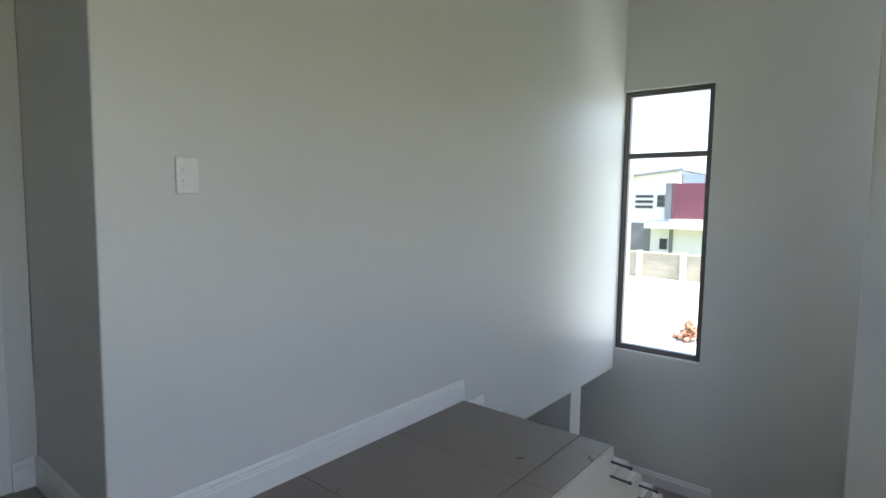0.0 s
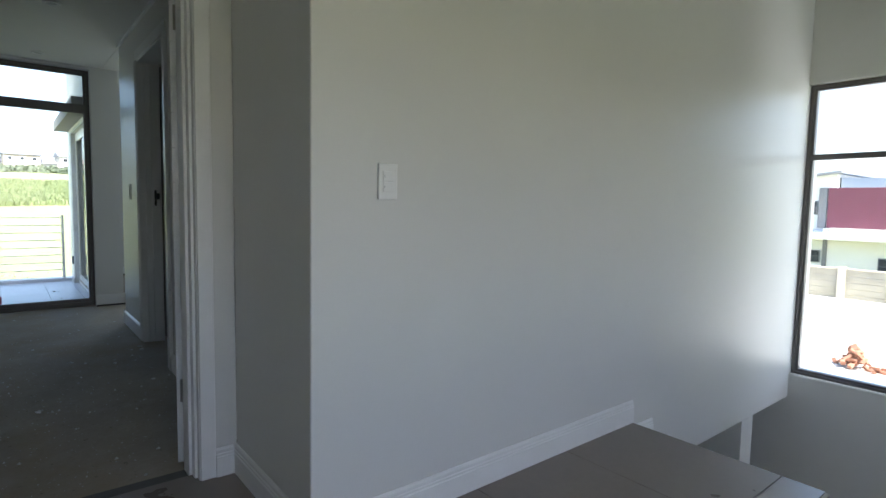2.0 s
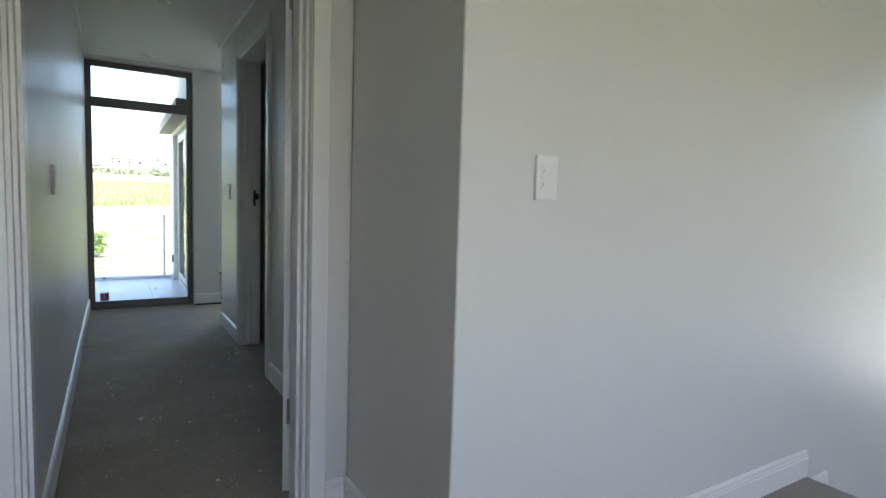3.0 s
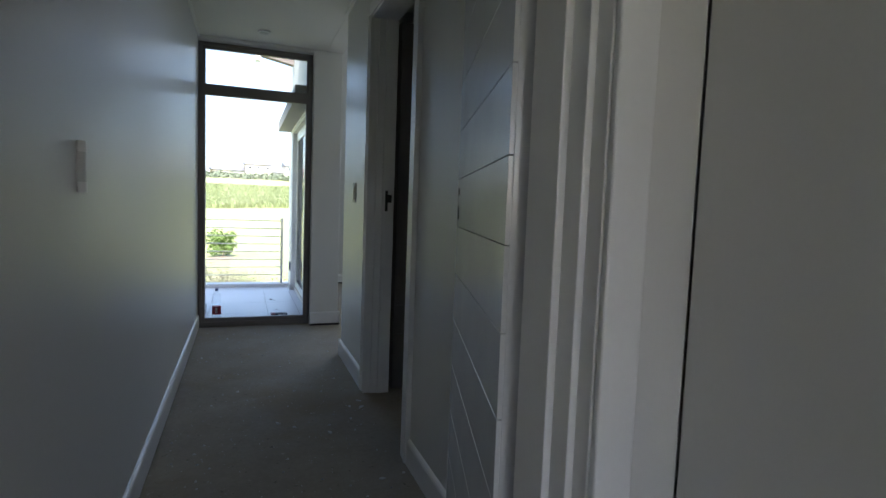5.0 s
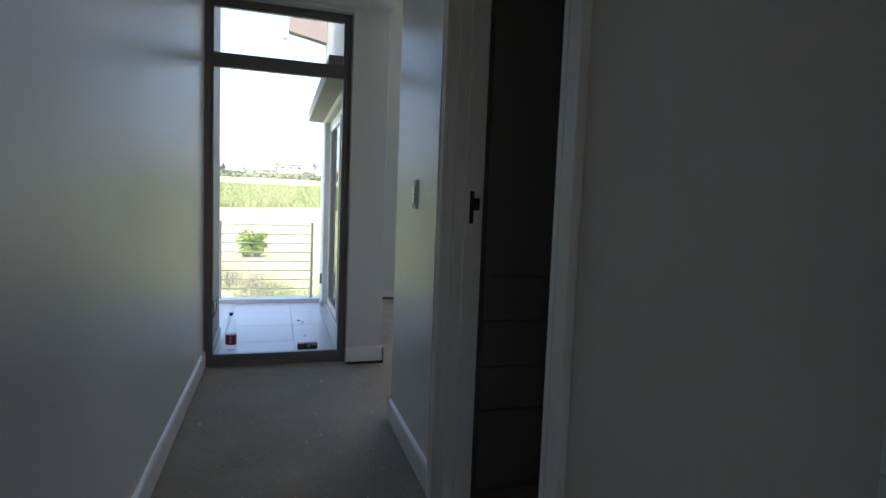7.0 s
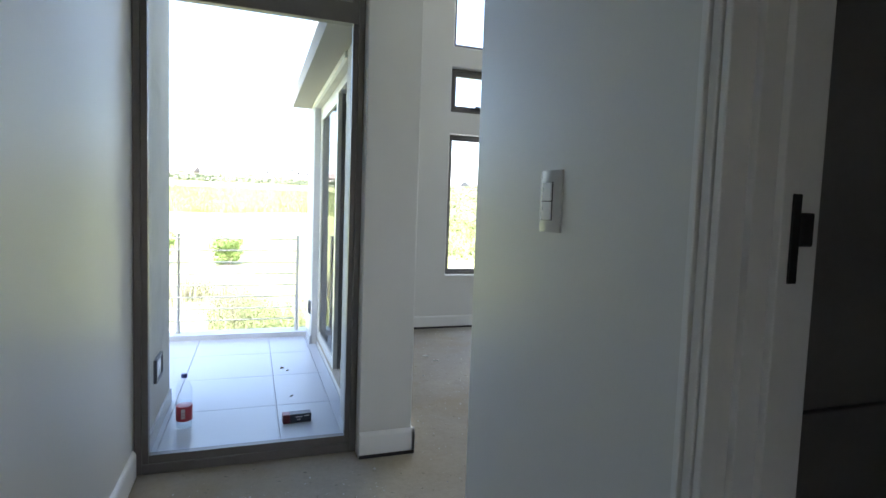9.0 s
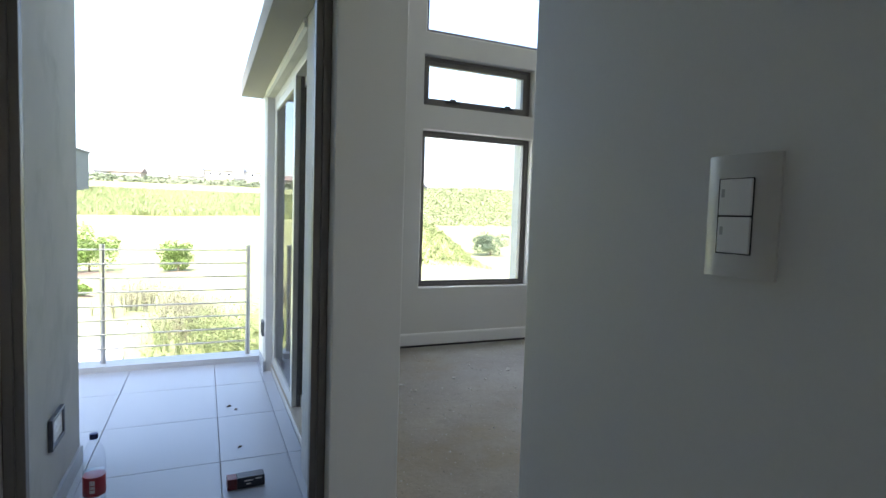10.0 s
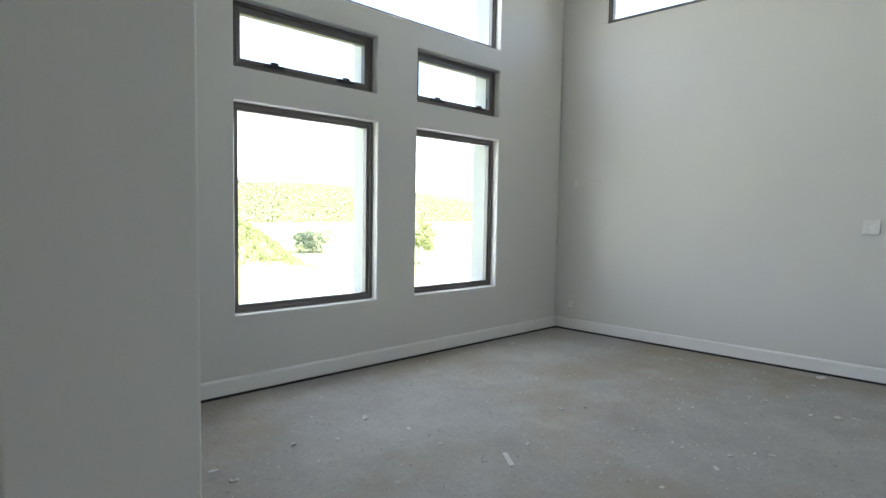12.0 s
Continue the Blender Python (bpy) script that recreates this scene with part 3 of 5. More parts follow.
# ---- windows ----
def window_unit(name, axis, f0, f1, u0, u1, z0, z1, label, bar=0.05, transom=(), sash=False, material=None, sill=None, bottom=None, step=0.012, bars=()):
    """An aluminium window between the planes f0 (inside) and f1: each frame bar is stepped; panes are real sheets of glass."""
    m = material or ALU
    w = tagged(thing(name, (f0, (u0 + u1) / 2, z0) if axis == "x" else ((u0 + u1) / 2, f0, z0), label, "window"), kind="structure")
    def bx(bm, ua, ub, za, zb, fa=f0, fb=f1, bev=0.003):
        fa, fb = min(fa, fb), max(fa, fb)
        return box(bm, fa, fb, ua, ub, za, zb, bev) if axis == "x" else box(bm, ua, ub, fa, fb, za, zb, bev)
    s = 1 if f1 > f0 else -1
    bt = bottom or bar
    inner = f0 + s * step
    bm = bmesh.new()
    for ua, ub, za, zb in ((u0, u0 + bar * 0.55, z0, z1), (u1 - bar * 0.55, u1, z0, z1), (u0 + bar * 0.55, u1 - bar * 0.55, z0, z0 + bt * 0.55), (u0 + bar * 0.55, u1 - bar * 0.55, z1 - bar * 0.55, z1)):
        bx(bm, ua, ub, za, zb)
    part("window_frame", bm, m, w)
    bm = bmesh.new()
    for ua, ub, za, zb in ((u0 + bar * 0.5, u0 + bar, z0 + bt * 0.5, z1 - bar * 0.5), (u1 - bar, u1 - bar * 0.5, z0 + bt * 0.5, z1 - bar * 0.5),
                           (u0 + bar, u1 - bar, z0 + bt * 0.5, z0 + bt), (u0 + bar, u1 - bar, z1 - bar, z1 - bar * 0.5)):
        bx(bm, ua, ub, za, zb, inner, f1 - s * 0.004)
    part("glazing_bead", bm, m, w)
    cells = [z0 + bt]
    for za, zb in transom:
        bm = bx(bmesh.new(), u0 + bar * 0.5, u1 - bar * 0.5, za, zb, f0 + s * 0.004, f1 - s * 0.003)
        part("transom", bm, m, w)
        cells += [za, zb]
    cells.append(z1 - bar)
    mid = f0 + s * abs(f1 - f0) * 0.6
    for za, zb in zip(cells[::2], cells[1::2]):
        bm = bx(bmesh.new(), u0 + bar - 0.006, u1 - bar + 0.006, za - 0.006, zb + 0.006, mid - 0.003, mid + 0.003, 0)
        g = part("pane", bm, GLASS, w, "clear glass pane")
        g.visible_shadow = False
    if sash:
        bm = bmesh.new()
        sb = 0.034
        a, b, c, e = u0 + bar - 0.004, u1 - bar + 0.004, z0 + bt - 0.004, z1 - bar + 0.004
        for q in ((a, a + sb, c, e), (b - sb, b, c, e), (a + sb, b - sb, c, c + sb), (a + sb, b - sb, e - sb, e)):
            bx(bm, *q, f0 + s * 0.006, f1 - s * 0.012)
        part("sash", bm, m, w)
        for u in (u0 + (u1 - u0) * 0.27, u0 + (u1 - u0) * 0.78):
            bm = bmesh.new()
            bx(bm, u - 0.075, u + 0.075, z0 + bt + 0.002, z0 + bt + 0.024, f0 - s * 0.016, f0 + s * 0.006, 0.004)
            bx(bm, u - 0.028, u + 0.028, z0 + bt + 0.018, z0 + bt + 0.040, f0 - s * 0.022, f0 + s * 0.004, 0.005)
            part("stay", bm, BLACK, w, "black window stay")
    if sill:
        bm = bx(bmesh.new(), u0 + 0.002, u1 - 0.002, z0 - 0.02 + 0.004, z0 + 0.003, f0 - s * sill, f0, 0.004)
        part("window_sill", bm, TRIM, w, "white painted sill")
    return w


window_unit("window_1", "y", 7.300, 7.355, -0.118, 0.874, -0.008, 2.558, "tall bronze aluminium glass end of the corridor with a fanlight", 0.056, [(2.098, 2.195)], bottom=0.082)
window_unit("window_2", "x", 5.195, 5.255, 1.048, 1.797, -0.162, 2.197, "tall narrow bronze aluminium stair window with a top light", 0.044, [(1.602, 1.648)], sill=0.03)
window_unit("window_3", "y", 10.05, 10.115, W1[0] + 0.002, W1[1] - 0.002, 0.552, 2.018, "fixed bronze aluminium window in a plastered reveal", 0.055)
window_unit("window_4", "y", 10.05, 10.115, W4[0] + 0.002, W4[1] - 0.002, 0.552, 2.018, "fixed bronze aluminium window in a plastered reveal", 0.055)
window_unit("window_5", "y", 10.05, 10.115, W1[0] + 0.002, W1[1] - 0.012, 2.247, 2.698, "small bronze aluminium awning window with black stays", 0.045, sash=True)
window_unit("window_6", "y", 10.05, 10.115, W4[0] + 0.002, W4[1] - 0.002, 2.247, 2.698, "small bronze aluminium awning window, its peg stay lifted", 0.045, sash=True)
window_unit("window_7", "y", 10.05, 10.115, 2.302, 4.948, 2.907, 3.798, "long high bronze aluminium window", 0.045)
window_unit("window_8", "x", 6.035, 6.10, 6.602, 9.478, 3.302, 3.798, "high bronze aluminium strip window", 0.045)

for ob in list(bpy.data.objects["window_8"].children):
    skewed(ob)

# lifted stay of the awning window
peg = bpy.data.objects["window_6"]
crv = bmesh.new()
pts = [(4.80 + 0.02 * math.sin(k / 6 * 2.2), 10.033, 2.30 + 0.115 * k / 6) for k in range(7)]
for a, b in zip(pts, pts[1:]):
    cyl(crv, a, b, 0.006, n=8)
part("peg_stay", crv, BLACK, peg, "curved black peg stay", smooth=True)

# sliding door between balcony and room
slider = tagged(thing("door_3", (1.0, 8.7, -0.07), "silver aluminium sliding door beside the balcony", "sliding door"), kind="structure")
def upright(name, x0, x1, y0, y1, z0=-0.03, z1=2.10, m=SILVER, label=""):
    part(name, box(bmesh.new(), x0, x1, y0, y1, z0, z1, 0.003), m, slider, label)
upright("frame", 0.955, 1.075, 9.745, 9.798, -0.06, 2.118)
upright("frame", 0.955, 1.075, 8.002, 8.045, -0.06, 2.118)
upright("head", 0.955, 1.075, 8.045, 9.745, 2.06, 2.118)
upright("track", 0.945, 1.075, 8.045, 9.745, -0.07, -0.03)
# The second leaf's dark pane stands in for the dim room behind.
for x, y0, y1 in ((0.972, 8.74, 9.745), (1.030, 8.045, 8.82)):
    for ya, yb in ((y0, y0 + 0.062), (y1 - 0.062, y1)):
        upright("stile", x - 0.016, x + 0.016, ya, yb, m=SILVER if x < 1 else ALU)
    upright("rail", x - 0.016, x + 0.016, y0 + 0.062, y1 - 0.062, -0.03, 0.06)
    upright("rail", x - 0.016, x + 0.016, y0 + 0.062, y1 - 0.062, 2.0, 2.06)
    g = part("pane", box(bmesh.new(), x - 0.003, x + 0.003, y0 + 0.056, y1 - 0.056, 0.055, 2.005), DGLASS if x < 1 else GAPGLASS, slider, "grey tinted glass" if x < 1 else "dark pane for the dim room behind the gap")
    g.visible_shadow = False
upright("interlock", 0.990, 1.012, 8.742, 8.775, m=ALU, label="dark interlock strip")

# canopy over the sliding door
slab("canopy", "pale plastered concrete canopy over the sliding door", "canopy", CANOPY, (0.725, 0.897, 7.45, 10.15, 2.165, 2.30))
slab("canopy_lip", "thin drip edge under the canopy", "canopy", TRIM, (0.885, 0.955, 8.00, 9.80, 2.120, 2.160))


# ---- switches, sockets, lamps ----
def switch_plate(at, rz, label, category="light switch", w=0.078, h=0.125, rockers=2, frame_mat=None, recess=None):
    """A wall plate facing its own -y, centred on `at`: bevelled surround, recess and rockers."""
    fm = frame_mat or PLASTIC
    t = thing("light_switch" if category == "light switch" else "wall_socket", at, label, category, "", "", rz)
    bm = box(bmesh.new(), -w / 2, w / 2, -0.0105, 0.0, -h / 2, h / 2, 0.0045, 3)
    local("plate", bm, fm, t)
    bm = box(bmesh.new(), -w * 0.315, w * 0.315, -0.0112, -0.0100, -h * 0.30, h * 0.30)
    local("recess", bm, recess or GREYPLASTIC, t)
    for k in range(rockers):
        rh = h * 0.58 / rockers
        z0 = -h * 0.29 + k * rh
        bm = box(bmesh.new(), -w * 0.285, w * 0.285, -0.0138, -0.0108, z0 + 0.001, z0 + rh - 0.001, 0.0015)
        rk = local("rocker", bm, PLASTIC, t)
        bm = box(bmesh.new(), -w * 0.23, -w * 0.19, -0.0142, -0.0137, z0 + rh / 2 - 0.004, z0 + rh / 2 + 0.004)
        local("mark", bm, GREYPLASTIC, rk)
    return t


switch_plate((1.153, STAIR_Y, 1.262), 0, "white two-gang light switch on the stair wall", recess=PLASTIC)
switch_plate((ROOM_R + SKEW * (9.98 - 7.165), 7.165, 1.228), -85.4, "white switch plate on the bare room wall", w=0.11, h=0.115, recess=PLASTIC)
def bowed_switch(at, rz, label, w, h, bow, cover, caps=None):
    """A wall switch whose cover bows outwards across its width; two rockers sit in a slot, or two bright caps close its ends."""
    t = thing("light_switch", at, label, "light switch", "", "", rz)
    def shell(z0, z1, lift):
        bm = bmesh.new()
        n = 14
        prof = [(-w / 2, 0.0)] + [(-w / 2 + w * k / n, -0.004 - lift - bow * math.sin(math.pi * k / n) ** 0.7) for k in range(n + 1)] + [(w / 2, 0.0)]
        ends = [[bm.verts.new((x, y, z)) for x, y in prof] for z in (z0, z1)]
        for k in range(len(prof)):
            q = (k + 1) % len(prof)
            bm.faces.new((ends[0][k], ends[0][q], ends[1][q], ends[1][k]))
        bm.faces.new(ends[0])
        bm.faces.new(ends[1][::-1])
        return bm
    local("plate", shell(-h / 2, h / 2, 0.0), cover, t, smooth=True)
    if caps:
        for z0, z1 in ((-h / 2 - 0.001, -h / 2 + 0.026), (h / 2 - 0.026, h / 2 + 0.001)):
            local("end_cap", shell(z0, z1, 0.001), caps, t, "shiny white end cap", smooth=True)
        return t
    f = -0.004 - bow
    local("slot", box(bmesh.new(), -w * 0.27, w * 0.23, f - 0.0006, f + 0.004, -h * 0.31, h * 0.31, 0.001, 1), BLACK, t, "dark slot round the rockers")
    for z0, z1 in ((-h * 0.30, -0.001), (0.001, h * 0.30)):
        rk = local("rocker", box(bmesh.new(), -w * 0.225, w * 0.225, f - 0.003, f, z0, z1, 0.0012), PLASTIC, t)
        local("mark", box(bmesh.new(), -w * 0.19, -w * 0.145, f - 0.0034, f - 0.0029, (z0 + z1) / 2, (z0 + z1) / 2 + 0.009), GREYPLASTIC, rk)
    return t


bowed_switch((COR_R, 5.693, 1.250), -90, "pale grey two-gang light switch with a bowed cover, corridor wall", 0.086, 0.134, 0.008, mat("pearl_plastic", (0.62, 0.62, 0.60), 0.22, var=0.02, bump=0.0))
bowed_switch((COR_L, 3.558, 1.240), 90, "slim grey light switch with bright ends on the corridor wall", 0.052, 0.127, 0.012, mat("slate_grey_plastic", (0.60, 0.60, 0.59), 0.3, var=0.02, bump=0.0), PLASTIC)
for y, z in ((9.752, 1.635), (9.775, 0.280)):
    switch_plate((ROOM_R + SKEW * (9.98 - y), y, z), -85.4, "small white wall socket near the room corner", "socket", w=0.07, h=0.07, rockers=1)
s = thing("wall_socket", (ROOM_R + SKEW * 0.45, 9.53, 1.632), "blank white cover plate on the room wall", "socket", "", "", -85.4)
local("plate", box(bmesh.new(), -0.06, 0.06, -0.006, 0, -0.033, 0.033, 0.003), WALL, s)
for at, rz, lab in (((-0.124, 7.955, 0.300), 90, "weatherproof outdoor socket with a grey frame on the balcony wall"), ((0.90, 9.93, 0.26), -90, "outdoor socket with a dark frame on the balcony pier")):
    s = thing("outdoor_socket", at, lab, "socket", "", "", rz)
    bm = bmesh.new()
    hw_, hh_ = (0.105, 0.065) if rz > 0 else (0.06, 0.06)
    for q in ((-hw_, -hw_ + 0.014, -hh_, hh_), (hw_ - 0.014, hw_, -hh_, hh_), (-hw_ + 0.014, hw_ - 0.014, -hh_, -hh_ + 0.014), (-hw_ + 0.014, hw_ - 0.014, hh_ - 0.014, hh_)):
        box(bm, q[0], q[1], -0.018, 0, q[2], q[3], 0.002)
    local("frame", bm, DARKSTEEL, s, "dark grey frame")
    local("cover", box(bmesh.new(), -hw_ + 0.014, hw_ - 0.014, -0.010, 0, -hh_ + 0.014, hh_ - 0.014, 0.002), PLASTIC, s, "pale hinged cover")
for x, y in ((0.42, 6.88), (0.43, 5.13)):
    d = thing("downlight", (x, y, CZ), "small round white downlight, switched off, in the ceiling", "downlight", "corridor downlights")
    bm = bmesh.new()
    lathe(bm, [(0.034, 0.0), (0.054, -0.001), (0.056, -0.008), (0.046, -0.014), (0.035, -0.010), (0.034, -0.002)], 28)
    local("ring", bm, TRIM, d, smooth=True)
    bm = bmesh.new()
    cyl(bm, (0, 0, -0.001), (0, 0, -0.006), 0.033, n=24)
    local("lens", bm, GREYPLASTIC, d, "dull glass lens")
# ---- balcony ----
slab("kerb", "pale tiled kerb under the balcony railing", "kerb", BTILE, (-2.2, 0.90, 10.13, 10.34, -0.30, -0.025))
slab("wall_balcony_face", "plastered face of the balcony slab", "wall", EXTPLASTER, (-2.2, 0.90, 10.34, 10.36, -0.35, -0.03))
bm = box(bmesh.new(), -0.134, -0.112, 7.365, 8.458, -0.07, 0.02, 0.002)
structure("baseboard", bm, BTILE, "tiled skirting along the balcony wall", "skirting board")
bm = box(bmesh.new(), 0.884, 0.897, 9.79, 10.12, -0.07, 0.01, 0.002)
structure("baseboard", bm, BTILE, "tiled skirting round the balcony pier", "skirting board")

railing = thing("railing", (0.2, 10.24, -0.025), "brushed steel balcony railing with eight thin bars", "railing")
RAIL_Y = 10.235
POSTS = (0.795, -0.285, -1.365)
for x in POSTS:
    bm = bmesh.new()
    cyl(bm, (x, RAIL_Y, -0.025), (x, RAIL_Y, 0.925), 0.021, n=24)
    p = part("post", bm, STEEL, railing, smooth=True)
    bm = bmesh.new()
    lathe(bm, [(0.050, 0.0), (0.050, 0.006), (0.044, 0.010), (0.024, 0.012)], 28, (x, RAIL_Y, -0.025))
    part("base_flange", bm, STEEL, p, "round steel base flange", smooth=True)
for k in range(8):
    z = 0.885 - 0.1125 * k
    for xa, xb in zip(POSTS, POSTS[1:]):
        bm = bmesh.new()
        cyl(bm, (xa - 0.018, RAIL_Y - 0.022, z), (xb + 0.018 - 0.05, RAIL_Y - 0.022, z), 0.0065, n=10)
        part("bar", bm, STEEL, railing, smooth=True)

# bottle of water
PET = glass_mat("clear_plastic", (0.96, 0.97, 0.98), 0.06)
RED = mat("red_label", (0.42, 0.035, 0.05), 0.45, var=0.08, scale=30, bump=0.0)
CAPM = mat("dark_blue_cap", (0.02, 0.03, 0.16), 0.4, var=0.05, bump=0.0)
PAPER = mat("label_white", (0.75, 0.74, 0.72), 0.6, bump=0.0)
BX, BY, BZ = 0.012, 7.985, -0.07
bottle = thing("water_bottle", (BX, BY, BZ), "clear plastic bottle with a red label standing on the tiles", "bottle")
bm = bmesh.new()
lathe(bm, [(0.030, 0.0), (0.041, 0.006), (0.043, 0.02), (0.043, 0.075), (0.0425, 0.08), (0.0425, 0.145), (0.043, 0.15), (0.044, 0.185), (0.041, 0.195), (0.043, 0.205), (0.040, 0.235), (0.030, 0.262), (0.016, 0.285), (0.0135, 0.292), (0.0135, 0.300)], 32, (BX, BY, BZ))
b = part("body", bm, PET, bottle, smooth=True)
b.visible_shadow = False
bm = bmesh.new()
lathe(bm, [(0.0432, 0.048), (0.0438, 0.049), (0.0438, 0.132), (0.0432, 0.133)], 32, (BX, BY, BZ))
part("label", bm, RED, bottle, "red paper label", smooth=True)
for z0, z1 in ((0.100, 0.121), (0.084, 0.096), (0.066, 0.080)):
    bm = bmesh.new()
    for k in range(3):
        a = radians(-101 + 9 * k)
        bmesh.ops.create_cube(bm, size=1.0, matrix=Matrix.Translation((BX + 0.0442 * math.cos(a), BY + 0.0442 * math.sin(a), BZ + (z0 + z1) / 2)) @ Matrix.Rotation(a, 4, "Z") @ Matrix.Diagonal((0.0008, 0.0058, z1 - z0, 1)))
    part("print", bm, PAPER, bottle, "pale printed band")
bm = bmesh.new()
lathe(bm, [(0.0155, 0.293), (0.0165, 0.295), (0.0165, 0.312), (0.015, 0.315)], 24, (BX, BY, BZ))
part("cap", bm, CAPM, bottle, "dark blue screw cap", smooth=True)

bm = bmesh.new()
lathe(bm, [(0.030, 0.004), (0.0395, 0.009), (0.0405, 0.02), (0.0405, 0.150)], 32, (BX, BY, BZ))
wt = part("water", bm, glass_mat("still_water", (0.93, 0.95, 0.96), 0.03), bottle, "clear water filling the lower half", smooth=True)
wt.visible_shadow = False

# small dark carton
NAVY = mat("navy_carton", (0.018, 0.02, 0.035), 0.4, var=0.2, scale=40, bump=0.03)
carton = thing("carton", (0.632, 7.93, -0.07), "small dark blue and red carton lying on the tiles", "box", rz=3)
local("body", box(bmesh.new(), -0.040, 0.083, -0.030, 0.030, 0.0, 0.052, 0.003), NAVY, carton)
local("end", box(bmesh.new(), -0.083, -0.0405, -0.030, 0.030, 0.0, 0.052, 0.003), mat("dark_red_carton", (0.16, 0.02, 0.025), 0.4, bump=0.02), carton, "dark red end")
for k, (xa, xb, za) in enumerate(((-0.01, 0.03, 0.032), (0.04, 0.07, 0.036), (0.0, 0.02, 0.016))):
    local("print", box(bmesh.new(), xa, xb, -0.0306, -0.0299, za, za + 0.006), PAPER, carton, "pale printed bar")

# dry leaves and chips on the balcony tiles
LEAF = mat("dry_leaf", (0.09, 0.06, 0.035), 0.8, var=0.3, bump=0.1)
def crumb(name, at, size, material, label, category, seed, group=""):
    r = random.Random(seed)
    bm = bmesh.new()
    n = 7
    top, bot = [], []
    for k in range(n):
        a = 2 * math.pi * k / n
        q = size * r.uniform(0.35, 1.0)
        top.append(bm.verts.new((q * math.cos(a) * 1.3, q * math.sin(a) * 0.7, size * r.uniform(0.12, 0.5))))
        bot.append(bm.verts.new((q * math.cos(a) * 1.2, q * math.sin(a) * 0.65, 0.0)))
    bm.faces.new(top)
    bm.faces.new(bot[::-1])
    for k in range(n):
        bm.faces.new((top[k], bot[k], bot[(k + 1) % n], top[(k + 1) % n]))
    bmesh.ops.triangulate(bm, faces=bm.faces)
    ob = new(name, mesh_of(name, bm, material))
    ob.matrix_basis = pose(*at, 0, 0, r.uniform(0, 360))
    return tagged(ob, label, category, group)
for k, (x, y) in enumerate(((0.60, 9.05), (0.64, 8.98), (0.63, 8.38), (0.22, 7.62))):
    crumb("dry_leaf", (x, y, -0.07), (0.022, 0.014, 0.018)[k % 3], LEAF, "small curled brown leaf on the balcony tiles", "leaf", 40 + k, "dry leaves")
CHIP = mat("plaster_chip", (0.58, 0.57, 0.54), 0.9, var=0.1, bump=0.3)
CHIPS = [(2.725, 9.05, 0.034), (2.43, 8.89, 0.02), (2.21, 8.98, 0.02), (1.755, 8.95, 0.03), (1.80, 8.79, 0.024), (2.83, 8.74, 0.022), (3.53, 8.76, 0.014), (3.36, 9.37, 0.018), (4.0, 9.25, 0.02), (4.40, 8.93, 0.026), (2.21, 8.71, 0.014),
         (2.60, 8.95, 0.014), (2.48, 9.27, 0.016), (2.83, 8.47, 0.016), (2.86, 8.16, 0.014), (3.97, 8.26, 0.02), (3.81, 8.35, 0.026), (3.87, 7.86, 0.018), (3.86, 7.62, 0.016), (3.93, 7.33, 0.022), (3.72, 7.33, 0.024), (4.11, 7.18, 0.022),
         (5.07, 7.51, 0.024), (4.98, 7.22, 0.026), (5.07, 7.08, 0.045), (5.14, 7.0, 0.022), (6.04, 7.38, 0.045), (3.31, 7.42, 0.018), (4.53, 7.79, 0.018), (3.21, 8.15, 0.016), (0.22, 3.87, 0.024), (0.70, 4.68, 0.018), (0.45, 4.87, 0.016),
         (0.84, 4.15, 0.018), (0.92, 4.99, 0.02), (-0.015, 6.25, 0.014), (0.53, 4.80, 0.012), (0.31, 3.84, 0.012), (0.93, 5.10, 0.018), (0.86, 5.02, 0.014)]
for k, (x, y, sz) in enumerate(CHIPS):
    crumb("plaster_chip", (x, y, SF), sz, CHIP, "pale chip of plaster lying on the screed", "debris", 90 + k, "plaster chips")
bm = box(bmesh.new(), -0.014, 0.014, -0.075, 0.075, 0.0, 0.008, 0.002)
off = new("timber_offcut", mesh_of("timber_offcut", bm, CHIP))
off.matrix_basis = pose(2.973, 8.089, SF, 0, 0, -34)
tagged(off, "thin pale offcut lying on the screed", "debris")
# fine loose grit on the screed
r = random.Random(5)
vs, fs = [], []
for k in range(6000):
    if k < 1100:
        x, y = r.uniform(-0.08, 0.95), r.uniform(2.75, 7.1)
    else:
        x, y = r.uniform(1.2, 5.9), r.uniform(6.2, 9.9)
    q = r.uniform(0.0015, 0.0042) * (2.6 if r.random() < 0.08 else 1)
    n0 = len(vs)
    for c in range(4):
        a = c * 1.571 + r.random()
        vs.append((x + q * math.cos(a), y + q * math.sin(a), SF))
    vs.append((x, y, SF + q * 0.9))
    fs += [(n0 + c, n0 + (c + 1) % 4, n0 + 4) for c in range(4)]
me = bpy.data.meshes.new("grit")
me.from_pydata(vs, [], fs)
me.materials.append(mat("grit", (0.5, 0.49, 0.46), 0.9, var=0.2, bump=0.0, rand=0.35, island=True))
tagged(new("grit", me), "fine pale grit scattered over the screed", "grit", "", "stuff")
